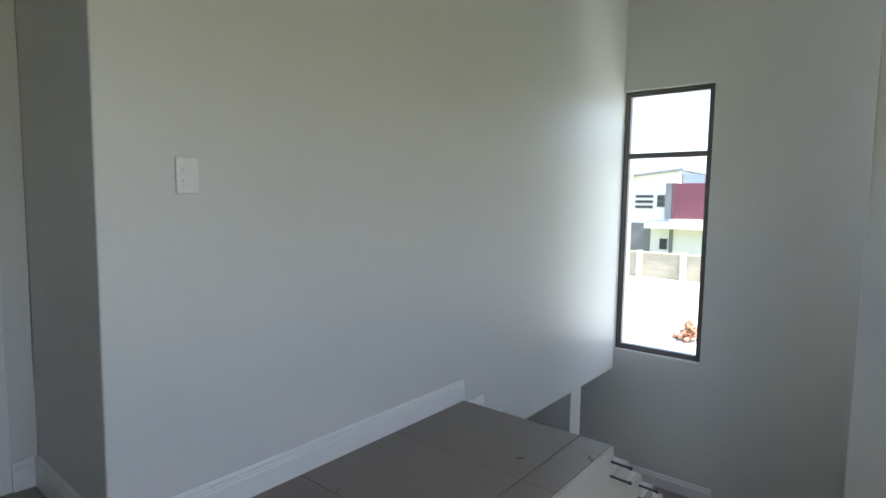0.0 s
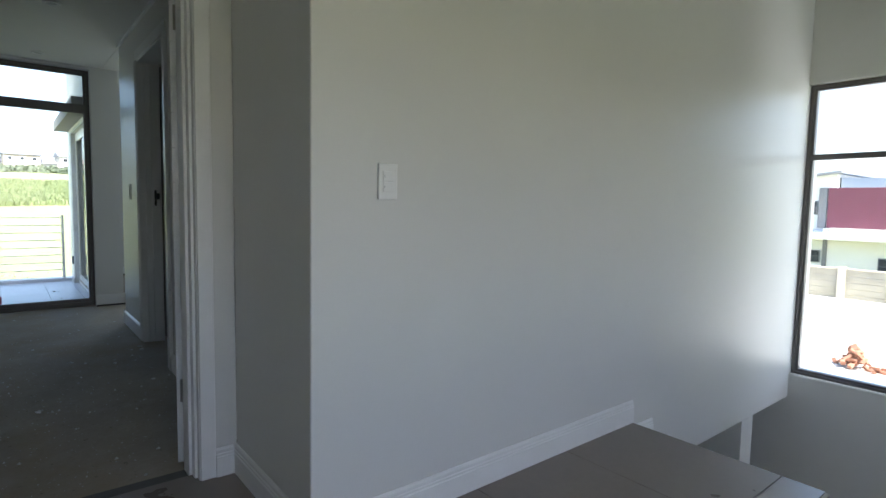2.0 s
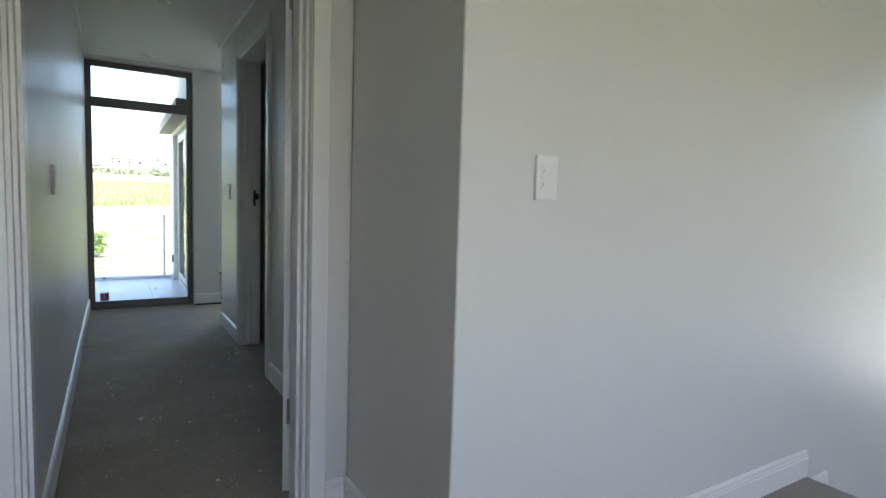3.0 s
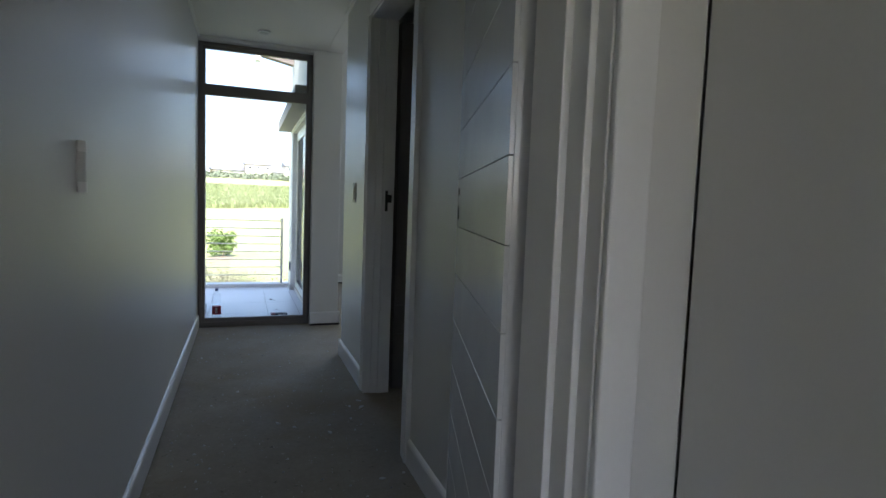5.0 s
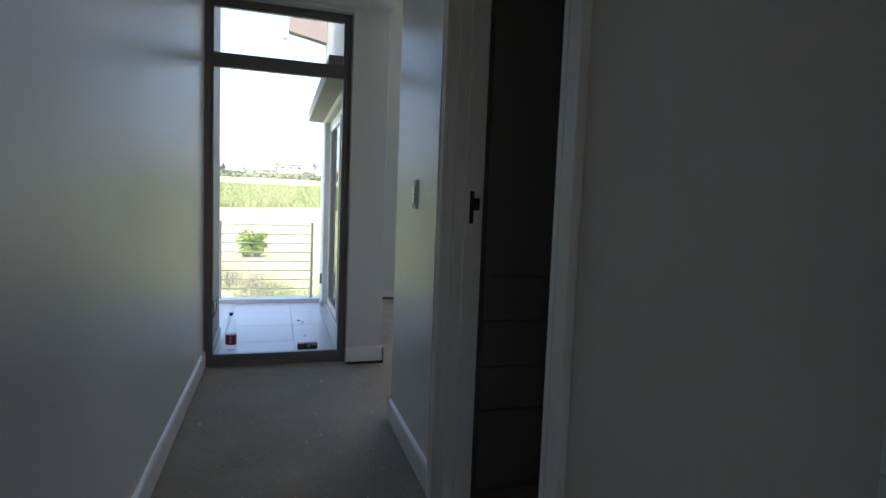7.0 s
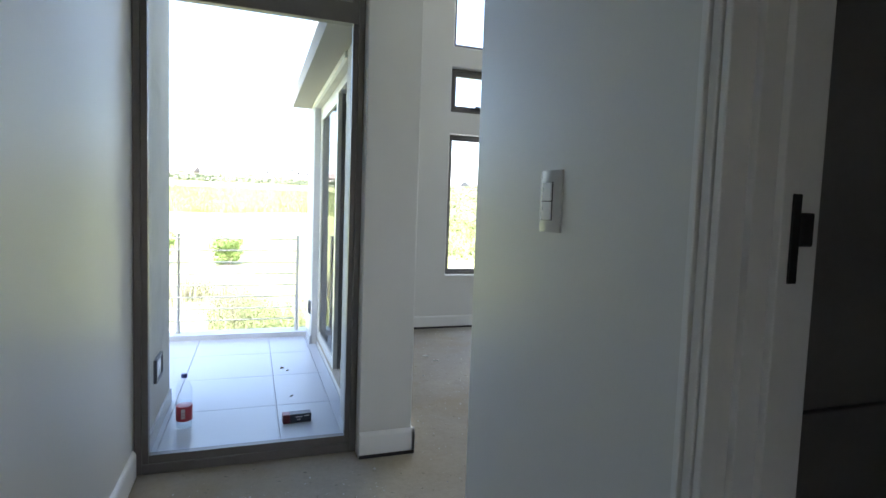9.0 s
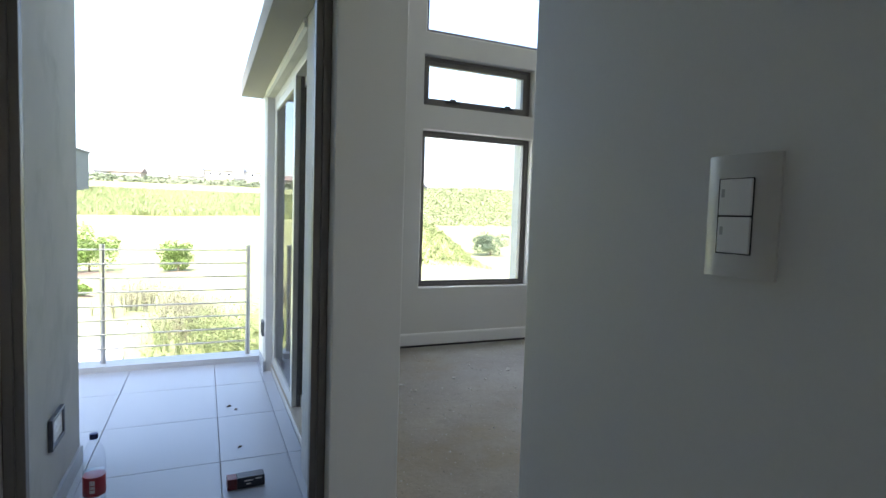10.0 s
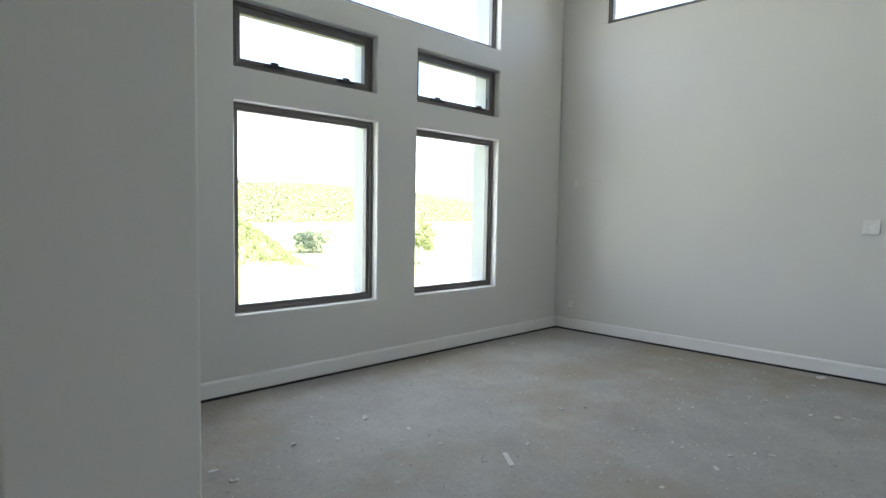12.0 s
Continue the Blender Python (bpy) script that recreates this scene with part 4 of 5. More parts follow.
# ---- outside ----
def hill(x, y):
    """Height of the ground: flat by the house, a low rise and a bushy hill beyond the lawn to the north."""
    d = max(0.0, y - 48.0)
    z = GND + min(d, 75.0) * 0.048 + min(max(0.0, d - 75), 125.0) * 0.085
    h = math.exp(-(((x - 60) / 42) ** 2 + ((y - 120) / 21) ** 2)) * 6.8
    h += math.exp(-(((x - 100) / 20) ** 2 + ((y - 112) / 18) ** 2)) * 2.6
    h += math.exp(-(((x - 15.3) / 5.2) ** 4 + ((y - 48.5) / 4.6) ** 2)) * 3.4
    h += 0.12 * noise.noise(Vector((x * 0.12, y * 0.12, 0)))
    return z + (h if y > 14 else h * max(0, (y - 10) / 4))


def axis_steps(lo, hi, fine_lo, fine_hi, fine, coarse):
    out, v = [], lo
    while v < hi:
        out.append(v)
        v += fine if fine_lo <= v < fine_hi else coarse
    return out + [hi]
gx, gy = axis_steps(-400, 420, -40, 90, 1.6, 14), axis_steps(-200, 700, 6, 140, 1.6, 14)
vs = [(x, y, hill(x, y) - 0.02) for y in gy for x in gx]
fs = [(j * len(gx) + i, j * len(gx) + i + 1, (j + 1) * len(gx) + i + 1, (j + 1) * len(gx) + i) for j in range(len(gy) - 1) for i in range(len(gx) - 1)]
me = bpy.data.meshes.new("ground")
me.from_pydata(vs, [], fs)
LAWN = mat("sunlit_lawn", (0.215, 0.235, 0.10), 0.9, var=0.2, scale=0.12, fine=3.0, bump=0.5, bump_scale=8, dist=0.05, spots=[(0.5, 0.55, 0.75, (0.24, 0.235, 0.13)), (0.16, 0.60, 0.75, (0.15, 0.18, 0.06))])
me.materials.append(LAWN)
for f in me.polygons:
    f.use_smooth = True
tagged(new("ground", me), "pale green lawn and rising meadow", "ground", "", "structure")

SAND = mat("pale_sand", (0.55, 0.52, 0.46), 0.95, var=0.12, scale=0.8, fine=12, bump=0.4, bump_scale=15, dist=0.03)
slab("ground_sand", "bare pale building sand beside the house", "ground", SAND, (5.5, 32.0, -14.0, 15.5, GND - 0.2, GND + 0.11))
bm = bmesh.new()
rim = [(-2.45 + (1.0 + 0.16 * noise.noise(Vector((k * 0.7, 1.3, 0)))) * math.cos(k * math.pi / 18), 20.0 + 4.6 * (1 + 0.1 * noise.noise(Vector((k * 0.5, 4.1, 0)))) * math.sin(k * math.pi / 18)) for k in range(36)]
low, top = [[bm.verts.new((x, y, GND + dz)) for x, y in rim] for dz in (-0.1, 0.12)]
bm.faces.new(top)
bm.faces.new(low[::-1])
for k in range(36):
    bm.faces.new((low[k], low[(k + 1) % 36], top[(k + 1) % 36], top[k]))
structure("path", bm, CONCRETE, "worn pale concrete garden path", "path")


def leaf_cloud(name, parent, centre, radius, count, size, material, seed, squash=0.8, lumps=9):
    """A crown of many small leaves gathered in uneven clumps."""
    rr = random.Random(seed)
    cs = []
    for k in range(lumps):
        v = Vector((rr.gauss(0, 1), rr.gauss(0, 1), rr.gauss(0, 0.8))).normalized() * rr.uniform(0.25, 0.85)
        cs.append((v * radius, rr.uniform(0.28, 0.52) * radius))
    vs, fs = [], []
    for k in range(count):
        c, rad = rr.choice(cs)
        v = Vector((rr.gauss(0, 1), rr.gauss(0, 1), rr.gauss(0, 1))).normalized() * rad * rr.uniform(0.6, 1.05)
        p = c + v
        p.z *= squash
        p += Vector(centre)
        n = (v.normalized() + Vector((rr.uniform(-1, 1), rr.uniform(-1, 1), rr.uniform(-0.4, 1)))).normalized()
        t = n.orthogonal().normalized()
        t.rotate(Matrix.Rotation(rr.uniform(0, 6.28), 3, n))
        b = n.cross(t)
        q = size * rr.uniform(0.6, 1.3)
        i = len(vs)
        vs += [tuple(p - t * q), tuple(p + b * q * 0.45 + n * q * 0.12), tuple(p + t * q), tuple(p - b * q * 0.45 + n * q * 0.12)]
        fs.append((i, i + 1, i + 2, i + 3))
    me = bpy.data.meshes.new(name)
    me.from_pydata(vs, [], fs)
    me.materials.append(material)
    ob = new(name, me)
    if parent is not None:
        ob.parent = parent
        ob.matrix_parent_inverse = parent.matrix_basis.inverted()
    return ob


def leaf_mat(name, c):
    m = mat(name, c, 0.55, var=0.2, scale=0.6, fine=6, bump=0.0, rand=0.28, island=True)
    p = m.node_tree.nodes["Principled BSDF"]
    n, l = m.node_tree.nodes, m.node_tree.links
    tl, mx = n.new("ShaderNodeBsdfTranslucent"), n.new("ShaderNodeMixShader")
    l.new(p.inputs["Base Color"].links[0].from_socket, tl.inputs["Color"])
    mx.inputs[0].default_value = 0.4
    l.new(p.outputs[0], mx.inputs[1])
    l.new(tl.outputs[0], mx.inputs[2])
    l.new(mx.outputs[0], n["Material Output"].inputs[0])
    return m
LEAVES = leaf_mat("bush_leaves", (0.125, 0.195, 0.04))
GREYLEAVES = leaf_mat("grey_green_leaves", (0.09, 0.13, 0.085))
DRYGRASS = leaf_mat("tall_grass", (0.245, 0.285, 0.125))
BARK = mat("bark", (0.10, 0.075, 0.05), 0.9, var=0.3, bump=0.6, bump_scale=40)


def shrub(x, y, r, label, seed, material=None, trunk=0.35, count=1500, category="bush", size=0.09):
    z = hill(x, y)
    t = thing("tree" if category == "tree" else "bush", (x, y, z), label, category, "garden bushes")
    bm = bmesh.new()
    rr = random.Random(seed)
    top = Vector((x + rr.uniform(-0.1, 0.1), y, z + trunk + r * 0.5))
    cyl(bm, (x, y, z - 0.1), top, 0.035 + 0.02 * r, 0.02, 8)
    for k in range(5):
        a = rr.uniform(0, 6.28)
        cyl(bm, Vector((x, y, z + trunk * 0.7)).lerp(top, rr.uniform(0.1, 0.7)), (x + math.cos(a) * r * 0.6, y + math.sin(a) * r * 0.6, z + trunk + r * rr.uniform(0.5, 1.1)), 0.02, 0.008, 6)
    part("trunk", bm, BARK, t)
    leaf_cloud("crown", t, (x, y, z + trunk + r * 0.62), r, count, size, material or LEAVES, seed)
    return t


shrub(-1.1, 44.0, 1.5, "rounded green garden bush on the lawn", 11, trunk=0.0, count=2600)
shrub(-6.05, 44.5, 2.2, "dense green bush behind the railing", 12, count=3600, trunk=0.0)
shrub(27.3, 54.0, 2.0, "grey-green leafy bush on the grass slope", 13, GREYLEAVES, trunk=0.0, count=4200)
shrub(30.0, 41.0, 2.0, "slender young tree with an open crown", 14, DRYGRASS, trunk=1.2, category="tree", count=2600, size=0.11)
shrub(-5.0, 34.5, 0.7, "low dark bush by the garden path", 15, count=600, trunk=0.0)


def blades(name, boxes, count, h, label, material, seed, lean=0.35, wide=0.02):
    """Tall grass or weeds: tapered, bent blades standing on the ground."""
    rr = random.Random(seed)
    vs, fs = [], []
    for k in range(count):
        x0, x1, y0, y1 = rr.choice(boxes)
        x, y = rr.uniform(x0, x1), rr.uniform(y0, y1)
        z = hill(x, y) - 0.03
        hh = h * rr.uniform(0.45, 1.1)
        a = rr.uniform(0, 6.28)
        dx, dy = math.cos(a) * lean * hh * rr.random(), math.sin(a) * lean * hh * rr.random()
        w = wide * rr.uniform(0.7, 1.5)
        c = rr.uniform(0, 6.28)
        ox, oy = math.cos(c) * w, math.sin(c) * w
        i = len(vs)
        vs += [(x - ox, y - oy, z), (x + ox, y + oy, z), (x + ox * 0.7 + dx * 0.4, y + oy * 0.7 + dy * 0.4, z + hh * 0.6), (x - ox * 0.7 + dx * 0.4, y - oy * 0.7 + dy * 0.4, z + hh * 0.6), (x + dx, y + dy, z + hh)]
        fs += [(i, i + 1, i + 2, i + 3), (i + 3, i + 2, i + 4)]
    me = bpy.data.meshes.new(name)
    me.from_pydata(vs, [], fs)
    me.materials.append(material)
    return tagged(new(name, me), label, "grass", "", "stuff")


WEEDS = leaf_mat("weed_leaves", (0.27, 0.285, 0.13))
blades("weeds", [(-0.9, 2.6, 19.5, 26.0), (-0.3, 2.6, 18.5, 24.0), (0.5, 2.0, 20.0, 30.0)], 260, 0.6, "tall wild weeds growing below the balcony", WEEDS, 21, 0.7, 0.012)
TWIG = leaf_mat("dry_twigs", (0.26, 0.23, 0.17))
blades("dry_stalks", [(-1.0, 1.3, 23.0, 31.0), (-0.4, 0.8, 22.0, 29.0)], 220, 1.1, "dry twiggy stalks among the weeds", TWIG, 24, 0.9, 0.010)
blades("tall_grass", [(-70, 24, 101, 150), (-60, 22, 100, 140), (-40, 22, 100, 118)], 60000, 0.95, "band of tall green grass beyond the lawn", DRYGRASS, 22, 0.6, 0.13)
blades("tall_grass", [(-80, 26, 148, 178)], 24000, 1.0, "rear band of tall green grass on the slope", DRYGRASS, 25, 0.6, 0.16)
blades("slope_grass", [(9, 21, 42, 55), (10, 20.5, 43, 52)], 16000, 0.34, "rough grass on a low mound", DRYGRASS, 23, 0.9, 0.018)


def weed_plants(name, label, boxes, plants, height, material, seed, leaf=0.045, stems=7):
    """Straggling weeds: arching thin stems set with small leaves."""
    rr = random.Random(seed)
    vs, fs = [], []
    for k in range(plants):
        x0, x1, y0, y1 = rr.choice(boxes)
        bx, by = rr.gauss((x0 + x1) / 2, (x1 - x0) / 3.6), rr.gauss((y0 + y1) / 2, (y1 - y0) / 3.6)
        if -3.2 < bx < -1.15 and by < 28.0:
            continue
        bz = hill(bx, by) - 0.02
        for q in range(stems):
            a, hh, out = rr.uniform(0, 6.28), height * rr.uniform(0.5, 1.15), rr.uniform(0.15, 0.6)
            last = None
            for j in range(7):
                f = j / 6
                px, py, pz = bx + math.cos(a) * out * hh * f ** 1.6, by + math.sin(a) * out * hh * f ** 1.6, bz + hh * (f - 0.12 * f * f)
                w = 0.009 * (1.1 - f)
                i = len(vs)
                vs += [(px - w * math.sin(a), py + w * math.cos(a), pz), (px + w * math.sin(a), py - w * math.cos(a), pz)]
                if last is not None:
                    fs.append((last, last + 1, i + 1, i))
                last = i
                if j > 1:
                    for c in range(3):
                        b, s_ = rr.uniform(0, 6.28), leaf * rr.uniform(0.5, 1.3)
                        dx, dy, dz = math.cos(b) * s_ * 2, math.sin(b) * s_ * 2, rr.uniform(-0.5, 1.6) * s_
                        ox, oy = -math.sin(b) * s_ * 0.5, math.cos(b) * s_ * 0.5
                        n0 = len(vs)
                        vs += [(px, py, pz), (px + dx * 0.5 + ox, py + dy * 0.5 + oy, pz + dz * 0.7), (px + dx, py + dy, pz + dz), (px + dx * 0.5 - ox, py + dy * 0.5 - oy, pz + dz * 0.7)]
                        fs.append((n0, n0 + 1, n0 + 2, n0 + 3))
                last = i
    me = bpy.data.meshes.new(name)
    me.from_pydata(vs, [], fs)
    me.materials.append(material)
    return tagged(new(name, me), label, "weeds", "", "stuff")


weed_plants("green_weeds", "straggling yellow-green weeds below the balcony", [(-1.0, 2.3, 19.0, 25.0), (0.2, 2.4, 18.0, 22.0)], 105, 1.45, leaf_mat("weed_green", (0.19, 0.225, 0.09)), 61, 0.045)
weed_plants("brown_weeds", "greyish twiggy weeds beside the garden path", [(-3.2, -0.6, 28.5, 32.0), (-1.2, 0.8, 24.0, 29.0)], 95, 1.25, leaf_mat("weed_brown", (0.20, 0.185, 0.13)), 62, 0.03, 9)

# dark brown patches round the planted bushes
BROWNPATCH = mat("dark_brown_patch", (0.16, 0.12, 0.085), 0.95, var=0.25, scale=2.0, fine=14, bump=0.5, bump_scale=12, dist=0.03)
for sx, sy, sr in ((-1.1, 43.6, 1.25), (-6.05, 44.0, 2.1), (-5.4, 34.6, 1.2)):
    bm = bmesh.new()
    rings = [[bm.verts.new((sx + sr * f * (1 + 0.18 * noise.noise(Vector((sx, k * 0.9, 3)))) * math.cos(k * math.pi / 14), sy + sr * f * (1 + 0.18 * noise.noise(Vector((sx, k * 0.9, 3)))) * math.sin(k * math.pi / 14), hill(sx, sy) + 0.10 - 0.14 * f * f)) for k in range(28)] for f in (0.35, 0.7, 1.0)]
    bm.faces.new(rings[0])
    for a, b in zip(rings, rings[1:]):
        for k in range(28):
            bm.faces.new((a[k], b[k], b[(k + 1) % 28], a[(k + 1) % 28]))
    structure("ground_soil", bm, BROWNPATCH, "dark brown patch under a bush in the lawn", "ground", smooth=True)


def thicket(name, label, boxes, count, rr_size, material, seed):
    """Bushy cover on the hill: many small leafy clumps."""
    rr = random.Random(seed)
    vs, fs = [], []
    for k in range(count):
        x0, x1, y0, y1 = rr.choice(boxes)
        x, y = rr.uniform(x0, x1), rr.uniform(y0, y1)
        z = hill(x, y)
        s_ = rr_size * rr.uniform(0.5, 1.3)
        for q in range(16):
            v = Vector((rr.gauss(0, 1), rr.gauss(0, 1), abs(rr.gauss(0, 0.8)))).normalized() * s_ * rr.uniform(0.6, 1.0)
            p = Vector((x, y, z + 0.1)) + v
            n = (v.normalized() + Vector((rr.uniform(-0.7, 0.7), rr.uniform(-0.7, 0.7), rr.uniform(0, 0.8)))).normalized()
            t = n.orthogonal().normalized()
            t.rotate(Matrix.Rotation(rr.uniform(0, 6.28), 3, n))
            b = n.cross(t)
            w = s_ * rr.uniform(0.25, 0.45)
            i = len(vs)
            vs += [tuple(p - t * w), tuple(p + b * w * 0.6), tuple(p + t * w), tuple(p - b * w * 0.6)]
            fs.append((i, i + 1, i + 2, i + 3))
    me = bpy.data.meshes.new(name)
    me.from_pydata(vs, [], fs)
    me.materials.append(material)
    return tagged(new(name, me), label, "bushes", "", "stuff")


thicket("hill_bushes", "dense green bushes covering a low hill", [(22, 100, 88, 120), (24, 95, 90, 116), (85, 128, 88, 114)], 14000, 0.55, leaf_mat("hill_leaves", (0.24, 0.275, 0.14)), 31)
# Leaf colour is lightened in place of distance haze.
thicket("far_trees", "far trees among the houses on the ridge, lightened for haze", [(-140, 100, 228, 252), (-90, 60, 224, 240)], 1300, 1.9, leaf_mat("hazed_leaves", (0.15, 0.18, 0.11)), 32)

thicket("weed_leaves", "leafy tops among the tall weeds", [(-1.0, 2.4, 18.5, 25.0)], 34, 0.2, WEEDS, 33)
thicket("mound_scrub", "low scrub on the grassy mound", [(10, 20.5, 42.5, 52)], 420, 0.26, leaf_mat("scrub_leaves", (0.17, 0.205, 0.08)), 34)

# ---- far houses on the ridge ----
HWALL = [mat("render_%s" % n, c, 0.85, var=0.05, scale=0.5, bump=0.1) for n, c in (("cream", (0.62, 0.58, 0.50)), ("white", (0.72, 0.71, 0.69)), ("grey", (0.36, 0.36, 0.36)), ("tan", (0.50, 0.42, 0.33)))]
HROOF = [mat("roof_%s" % n, c, 0.7, var=0.12, scale=0.8, bump=0.2) for n, c in (("charcoal", (0.10, 0.10, 0.11)), ("brown", (0.20, 0.16, 0.14)), ("slate", (0.20, 0.21, 0.23)))]
HGLASS = mat("dark_window_glass", (0.03, 0.035, 0.045), 0.12, var=0.1, bump=0.0)


def house(x, y, w, d, h, rz, wall_m, roof_m, label, floors=1, z=None, pitch=0.28):
    z = hill(x, y) - 0.3 if z is None else z
    t = thing("house", (x, y, z), label, "house", "houses on the ridge", "", rz)
    local("wall", box(bmesh.new(), -w / 2, w / 2, -d / 2, d / 2, 0, h, 0.02), wall_m, t)
    bm = bmesh.new()
    o = 0.5
    rise = d / 2 * pitch * 2
    pr = [(-d / 2 - o, h), (0, h + rise), (d / 2 + o, h), (d / 2 + o, h - 0.2), (-d / 2 - o, h - 0.2)]
    ends = [[bm.verts.new((xx, yy, zz)) for yy, zz in pr] for xx in (-w / 2 - o, w / 2 + o)]
    for k in range(5):
        bm.faces.new((ends[0][k], ends[0][(k + 1) % 5], ends[1][(k + 1) % 5], ends[1][k]))
    bm.faces.new(ends[0])
    bm.faces.new(ends[1][::-1])
    local("roof", bm, roof_m, t)
    for f in range(floors):
        nwin = max(2, int(w / 3.2))
        for k in range(nwin):
            cx = -w / 2 + (k + 0.5) * w / nwin
            fr = local("window", box(bmesh.new(), cx - 0.75, cx + 0.75, -d / 2 - 0.05, -d / 2 + 0.02, f * 2.9 + 0.9, f * 2.9 + 2.2, 0.02), TRIM, t, "pale framed window")
            local("pane", box(bmesh.new(), cx - 0.65, cx + 0.65, -d / 2 - 0.07, -d / 2 - 0.04, f * 2.9 + 1.0, f * 2.9 + 2.1), HGLASS, fr)
    return t


rr = random.Random(77)
for k in range(32):
    x = -140 + k * 7.6 + rr.uniform(-2, 2)
    fl = 2 if rr.random() < 0.35 else 1
    if rr.random() < 0.3:
        continue
    house(x, 246 + rr.uniform(-10, 16), rr.uniform(7, 11), 7, 2.9 * fl + 0.2, rr.uniform(-12, 12), rr.choice(HWALL), HROOF[1 if rr.random() < 0.12 else rr.choice((0, 2, 2))], "distant suburban house with a pitched roof", fl)

# modern grey house beyond the lawn
mz = hill(-34.5, 162.0) + 0.4
mh = thing("house", (-33.6, 162.0, mz), "modern flat-roofed dark grey house with white framed windows", "house", "", "", -6)
local("wall", box(bmesh.new(), -7, 7, -5, 5, 0, 9.4, 0.03), mat("dark_grey_render", (0.16, 0.17, 0.17), 0.85, var=0.06, bump=0.1), mh)
local("roof", box(bmesh.new(), -7.3, 7.3, -5.3, 5.3, 9.4, 9.8, 0.03), HROOF[0], mh)
for z0, z1 in ((0.3, 3.0), (3.6, 8.2)):
    for x0, x1 in ((-4.2, 5.2),):
        fr = local("window", box(bmesh.new(), x0, x1, -5.12, -4.95, z0, z1, 0.02), TRIM, mh, "wide white window frame")
        for q in range(3):
            ww = (x1 - x0 - 0.5) / 3
            local("pane", box(bmesh.new(), x0 + 0.2 + q * (ww + 0.05), x0 + 0.2 + q * (ww + 0.05) + ww, -5.16, -5.10, z0 + 0.2, z1 - 0.2), HGLASS, fr)

# ---- neighbour's plot seen from the stair window ----
WX = 31.5
bw = thing("boundary_wall", (WX, 9.0, GND), "precast concrete boundary wall with beige posts", "garden wall")
PRE = mat("precast_panel", (0.30, 0.275, 0.215), 0.9, var=0.18, scale=2.5, fine=14, bump=0.6, bump_scale=10, dist=0.02)
POSTM = mat("beige_post", (0.40, 0.365, 0.29), 0.85, var=0.08, bump=0.2)
py = -13.35
while py < 22:
    part("post", box(bmesh.new(), WX - 0.16, WX + 0.10, py - 0.16, py + 0.16, GND, GND + 1.66, 0.02), POSTM, bw)
    for k in range(5):
        part("panel", box(bmesh.new(), WX - 0.04, WX + 0.03, py + 0.165, py + 2.235, GND + 0.30 * k + 0.006, GND + 0.30 * (k + 1) - 0.004, 0.012, 1), PRE, bw)
    part("coping", box(bmesh.new(), WX - 0.09, WX + 0.08, py + 0.165, py + 2.235, GND + 1.50, GND + 1.58, 0.01), POSTM, bw)
    py += 2.4

nh = thing("neighbour_house", (42.0, 12.0, GND), "white two-storey house with mono-pitch roofs and a maroon wall panel", "house")
WHITE = mat("white_render", (0.70, 0.68, 0.65), 0.85, var=0.04, scale=0.6, bump=0.1)
MAROON = mat("maroon_cladding", (0.13, 0.035, 0.055), 0.6, var=0.12, scale=1.5, bump=0.2)
DGREY = mat("dark_grey_band", (0.17, 0.17, 0.18), 0.85, var=0.06, bump=0.1)
RBLUE = mat("blue_grey_roof_sheet", (0.20, 0.24, 0.30), 0.5, var=0.1, bump=0.1)

local("wall", box(bmesh.new(), -4.0, 6.0, -12.0, 6.5, 0, 5.60, 0.03), WHITE, nh)
def prism(bm, outline, x0, x1):
    f = [bm.verts.new((x0, y, z)) for y, z in outline]
    b = [bm.verts.new((x1, y, z)) for y, z in outline]
    bm.faces.new(f)
    bm.faces.new(b[::-1])
    for k in range(len(f)):
        bm.faces.new((f[k], f[(k + 1) % len(f)], b[(k + 1) % len(f)], b[k]))
    return bm
H = -GND
local("gable", prism(bmesh.new(), [(-1.5, 5.60), (-1.5, H + 3.45), (6.0, H + 2.6), (6.0, 5.60)], -3.99, 5.9), WHITE, nh, "white wall under the mono-pitch roof")
local("roof", prism(bmesh.new(), [(-1.8, H + 3.48), (-1.8, H + 3.62), (6.4, H + 2.70), (6.4, H + 2.56)], -4.5, 6.3), HROOF[2], nh, "grey mono-pitch roof")
local("roof", prism(bmesh.new(), [(-12.3, H + 2.66), (-12.3, H + 2.8), (-1.6, H + 3.25), (-1.6, H + 2.66)], -3.6, 6.3), RBLUE, nh, "blue-grey sheet roof")
local("panel", box(bmesh.new(), -4.14, -4.005, -12.0, -1.15, H + 0.30, H + 2.63, 0.02), MAROON, nh, "maroon clad wall panel")
local("pilaster", box(bmesh.new(), -4.12, -4.005, -1.10, -0.68, H + 0.26, H + 2.63, 0.02), DGREY, nh, "dark grey upright band")
local("plinth", box(bmesh.new(), -4.10, -4.005, 0.25, 6.4, 0, H - 0.06, 0.02), DGREY, nh, "dark grey lower wall")
local("pilaster", box(bmesh.new(), -4.10, -4.005, -1.25, -1.02, 0, H - 0.40, 0.02), DGREY, nh, "dark grey strip")
local("porch_roof", box(bmesh.new(), -5.3, -4.0, -12.0, 0.25, H - 0.36, H + 0.02, 0.02), WHITE, nh, "white porch fascia")
local("porch_sheet", prism(bmesh.new(), [(-1.25, H + 0.025), (-1.25, H + 0.26), (0.15, H + 0.10), (0.15, H + 0.025)], -5.0, -4.0), RBLUE, nh, "blue-grey porch roof sheet")
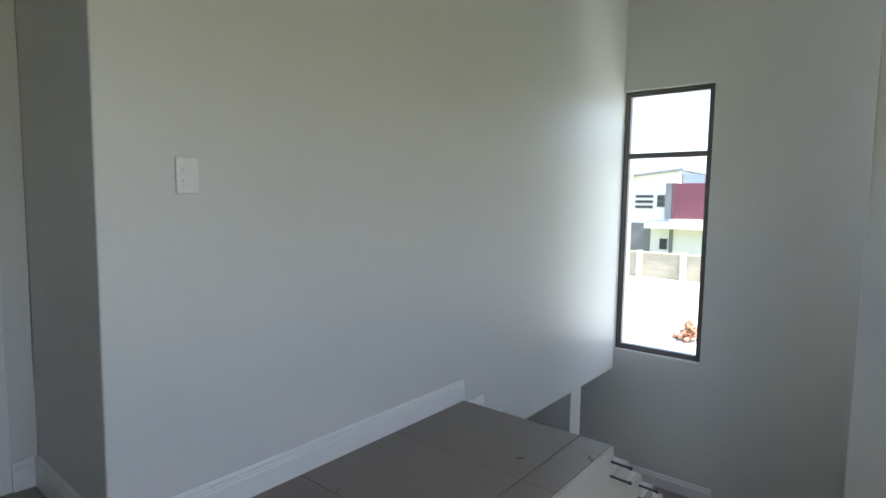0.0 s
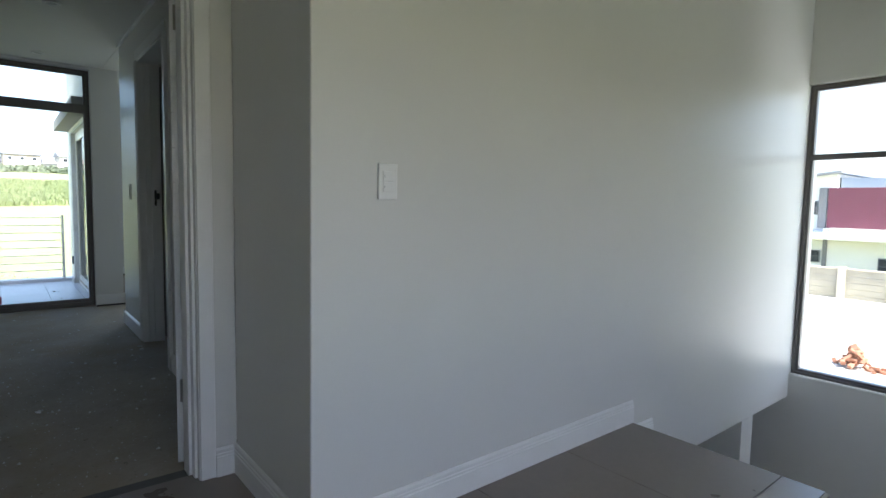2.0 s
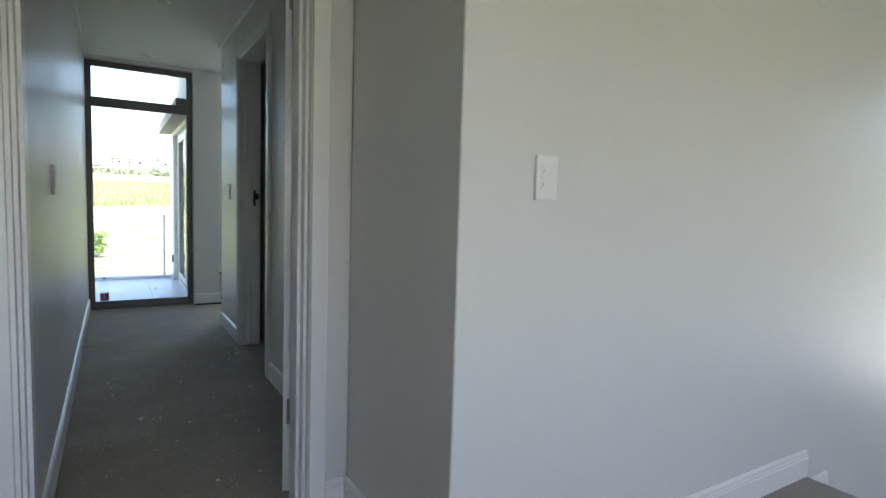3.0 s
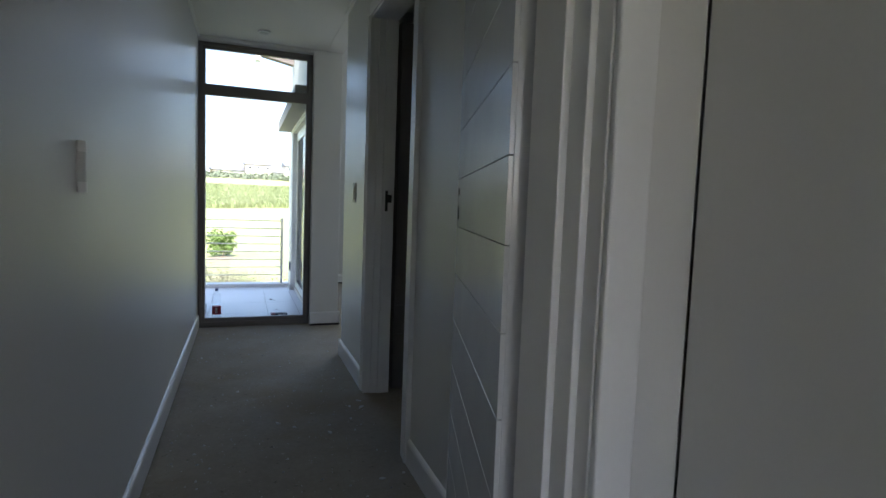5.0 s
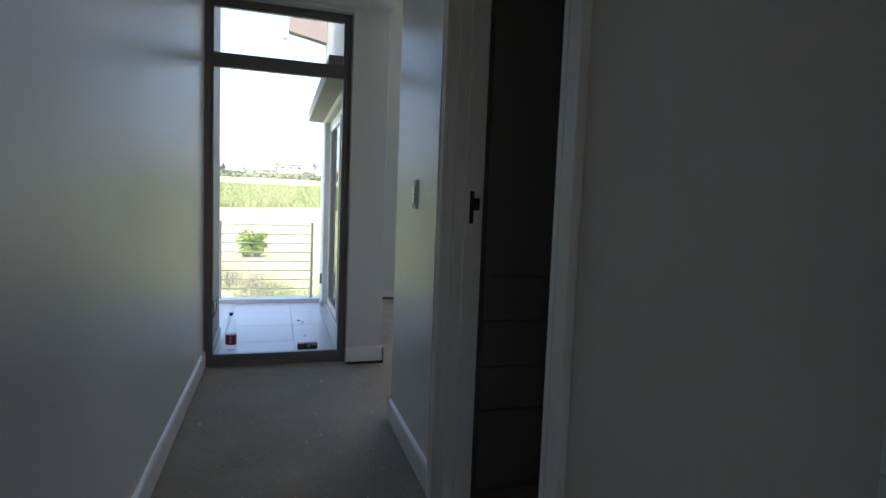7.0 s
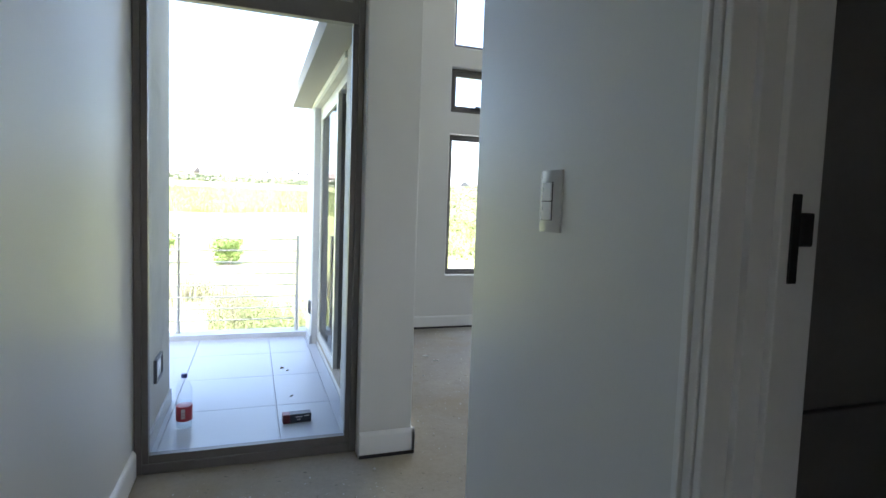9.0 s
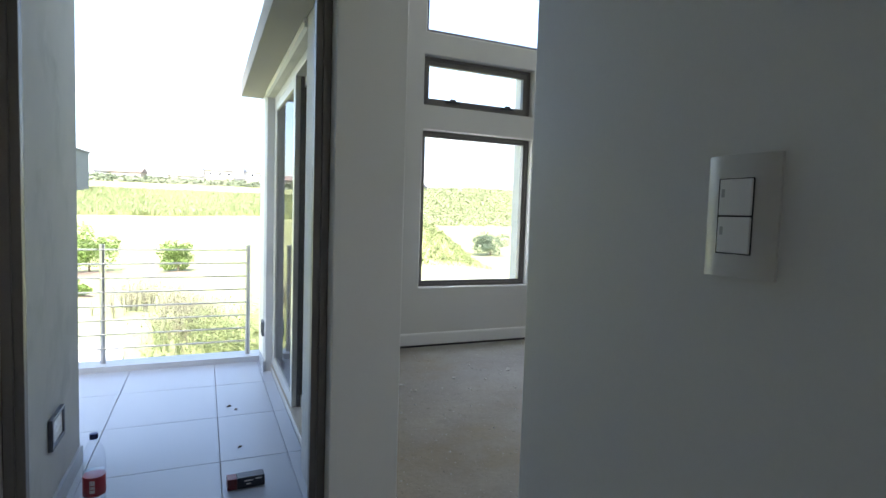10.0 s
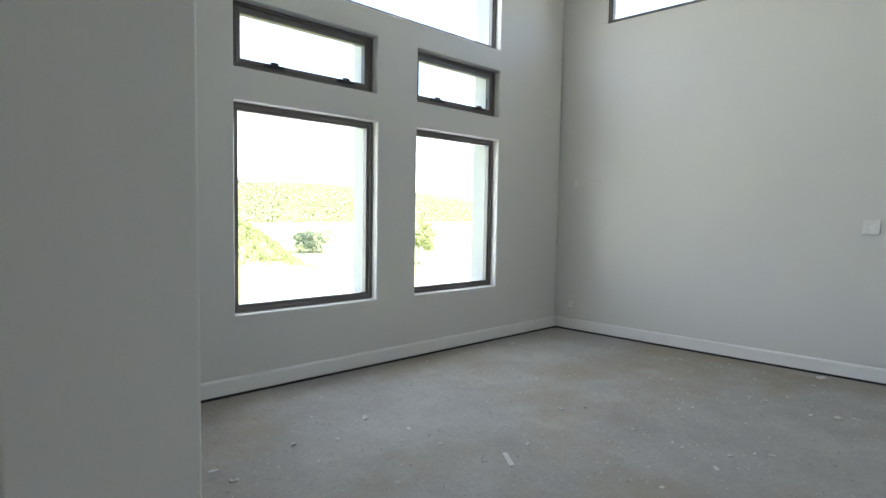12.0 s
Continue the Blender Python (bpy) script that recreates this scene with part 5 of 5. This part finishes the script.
for y0, y1, z0, z1 in ((-0.63, -0.11, 1.045, 1.875), (0.14, 1.35, 1.66, 1.87), (0.14, 1.35, 1.30, 1.51), (0.14, 1.35, 0.94, 1.15), (-1.07 + 0.15, -0.40, -1.79, -1.06), (-4.6, -3.7, -2.2, -1.3)):
    fr = local("window", box(bmesh.new(), -4.08, -3.98, y0, y1, H + z0, H + z1, 0.01), DGREY, nh, "dark window frame")
    mid_ = (z0 + z1) / 2
    for za, zb in ((z0 + 0.05, mid_ - 0.02), (mid_ + 0.02, z1 - 0.05)) if z1 - z0 > 0.5 else ((z0 + 0.05, z1 - 0.05),):
        local("pane", box(bmesh.new(), -4.10, -4.06, y0 + 0.06, y1 - 0.06, H + za, H + zb), HGLASS, fr)

# broken bricks on the sand
BRICK = mat("red_brown_brick", (0.30, 0.14, 0.085), 0.9, var=0.2, scale=6, bump=0.4, rand=0.25)
rr = random.Random(9)
pile = thing("brick_pile", (17.6, 4.25, GND + 0.11), "small heap of broken red-brown bricks on the sand", "brick pile")
bme = mesh_of("brick", box(bmesh.new(), -0.11, 0.11, -0.053, 0.053, -0.037, 0.037, 0.004, 1), BRICK)
for k in range(70):
    a, d = rr.uniform(0, 6.28), abs(rr.gauss(0, 0.20))
    ob = new("brick", bme)
    ob.parent = pile
    ob.matrix_basis = pose(d * math.cos(a) * 0.8, d * math.sin(a), 0.04 + max(0, 0.62 - d * 1.3) * rr.random(), rr.uniform(-40, 40), rr.uniform(-40, 40), rr.uniform(0, 180))
for k in range(14):
    ob = new("brick", bme)
    ob.parent = pile
    ob.matrix_basis = pose(rr.uniform(-0.05, 0.05), -0.45 - 0.23 * (k % 7), 0.04 + 0.075 * (k // 7), 0, 0, 90 + rr.uniform(-4, 4))
# ---- floor tiles ----
def tiles(parent_name, prefix, xs, ys, z, thick, gap, material, keep=None):
    par = bpy.data.objects[parent_name]
    shared = {}
    for x0, x1 in zip(xs, xs[1:]):
        for y0, y1 in zip(ys, ys[1:]):
            for q in (keep(x0, x1, y0, y1) if keep else [(x0, x1, y0, y1)]):
                a, b, c, d = q
                key = (round(b - a, 4), round(d - c, 4))
                if key not in shared:
                    w, h = key
                    shared[key] = mesh_of(prefix, box(bmesh.new(), -w / 2 + gap / 2, w / 2 - gap / 2, -h / 2 + gap / 2, h / 2 - gap / 2, -thick, 0, 0.0015, 1), material)
                ob = new(prefix, shared[key])
                ob.parent = par
                ob.matrix_basis = pose((a + b) / 2, (c + d) / 2, z)


def landing_keep(x0, x1, y0, y1):
    if x0 < 1.25:
        return [(x0, min(x1, 1.25), y0, min(y1, DOOR_Y1 - 0.05))] if x1 <= 1.25 or y1 <= 0.868 else [(x0, min(x1, 2.0) if y0 >= 0.868 else 1.25, y0, y1)]
    return [(x0, x1, max(y0, 0.857), y1)] if y1 > 0.9 else []


tiles("floor_landing", "tile", (-1.3, -0.75, -0.16, 0.43, 1.02, 1.25), (-2.0, -1.32, -0.73, -0.14, 0.45, 1.04, 1.80, 2.22, 2.62), 0.0, 0.009, 0.002, TILE)
tiles("floor_landing", "tile", (1.25, 1.61, 2.20, 2.785), (0.8715, 1.04, 1.80), 0.0, 0.012, 0.002, TILE)
tiles("floor_balcony", "tile", (-2.2, -1.90, -1.30, -0.69, -0.085, 0.528, 0.865, 0.945), (7.38, 7.57, 8.225, 8.875, 9.535, 10.13), -0.07, 0.009, 0.004, BTILE)
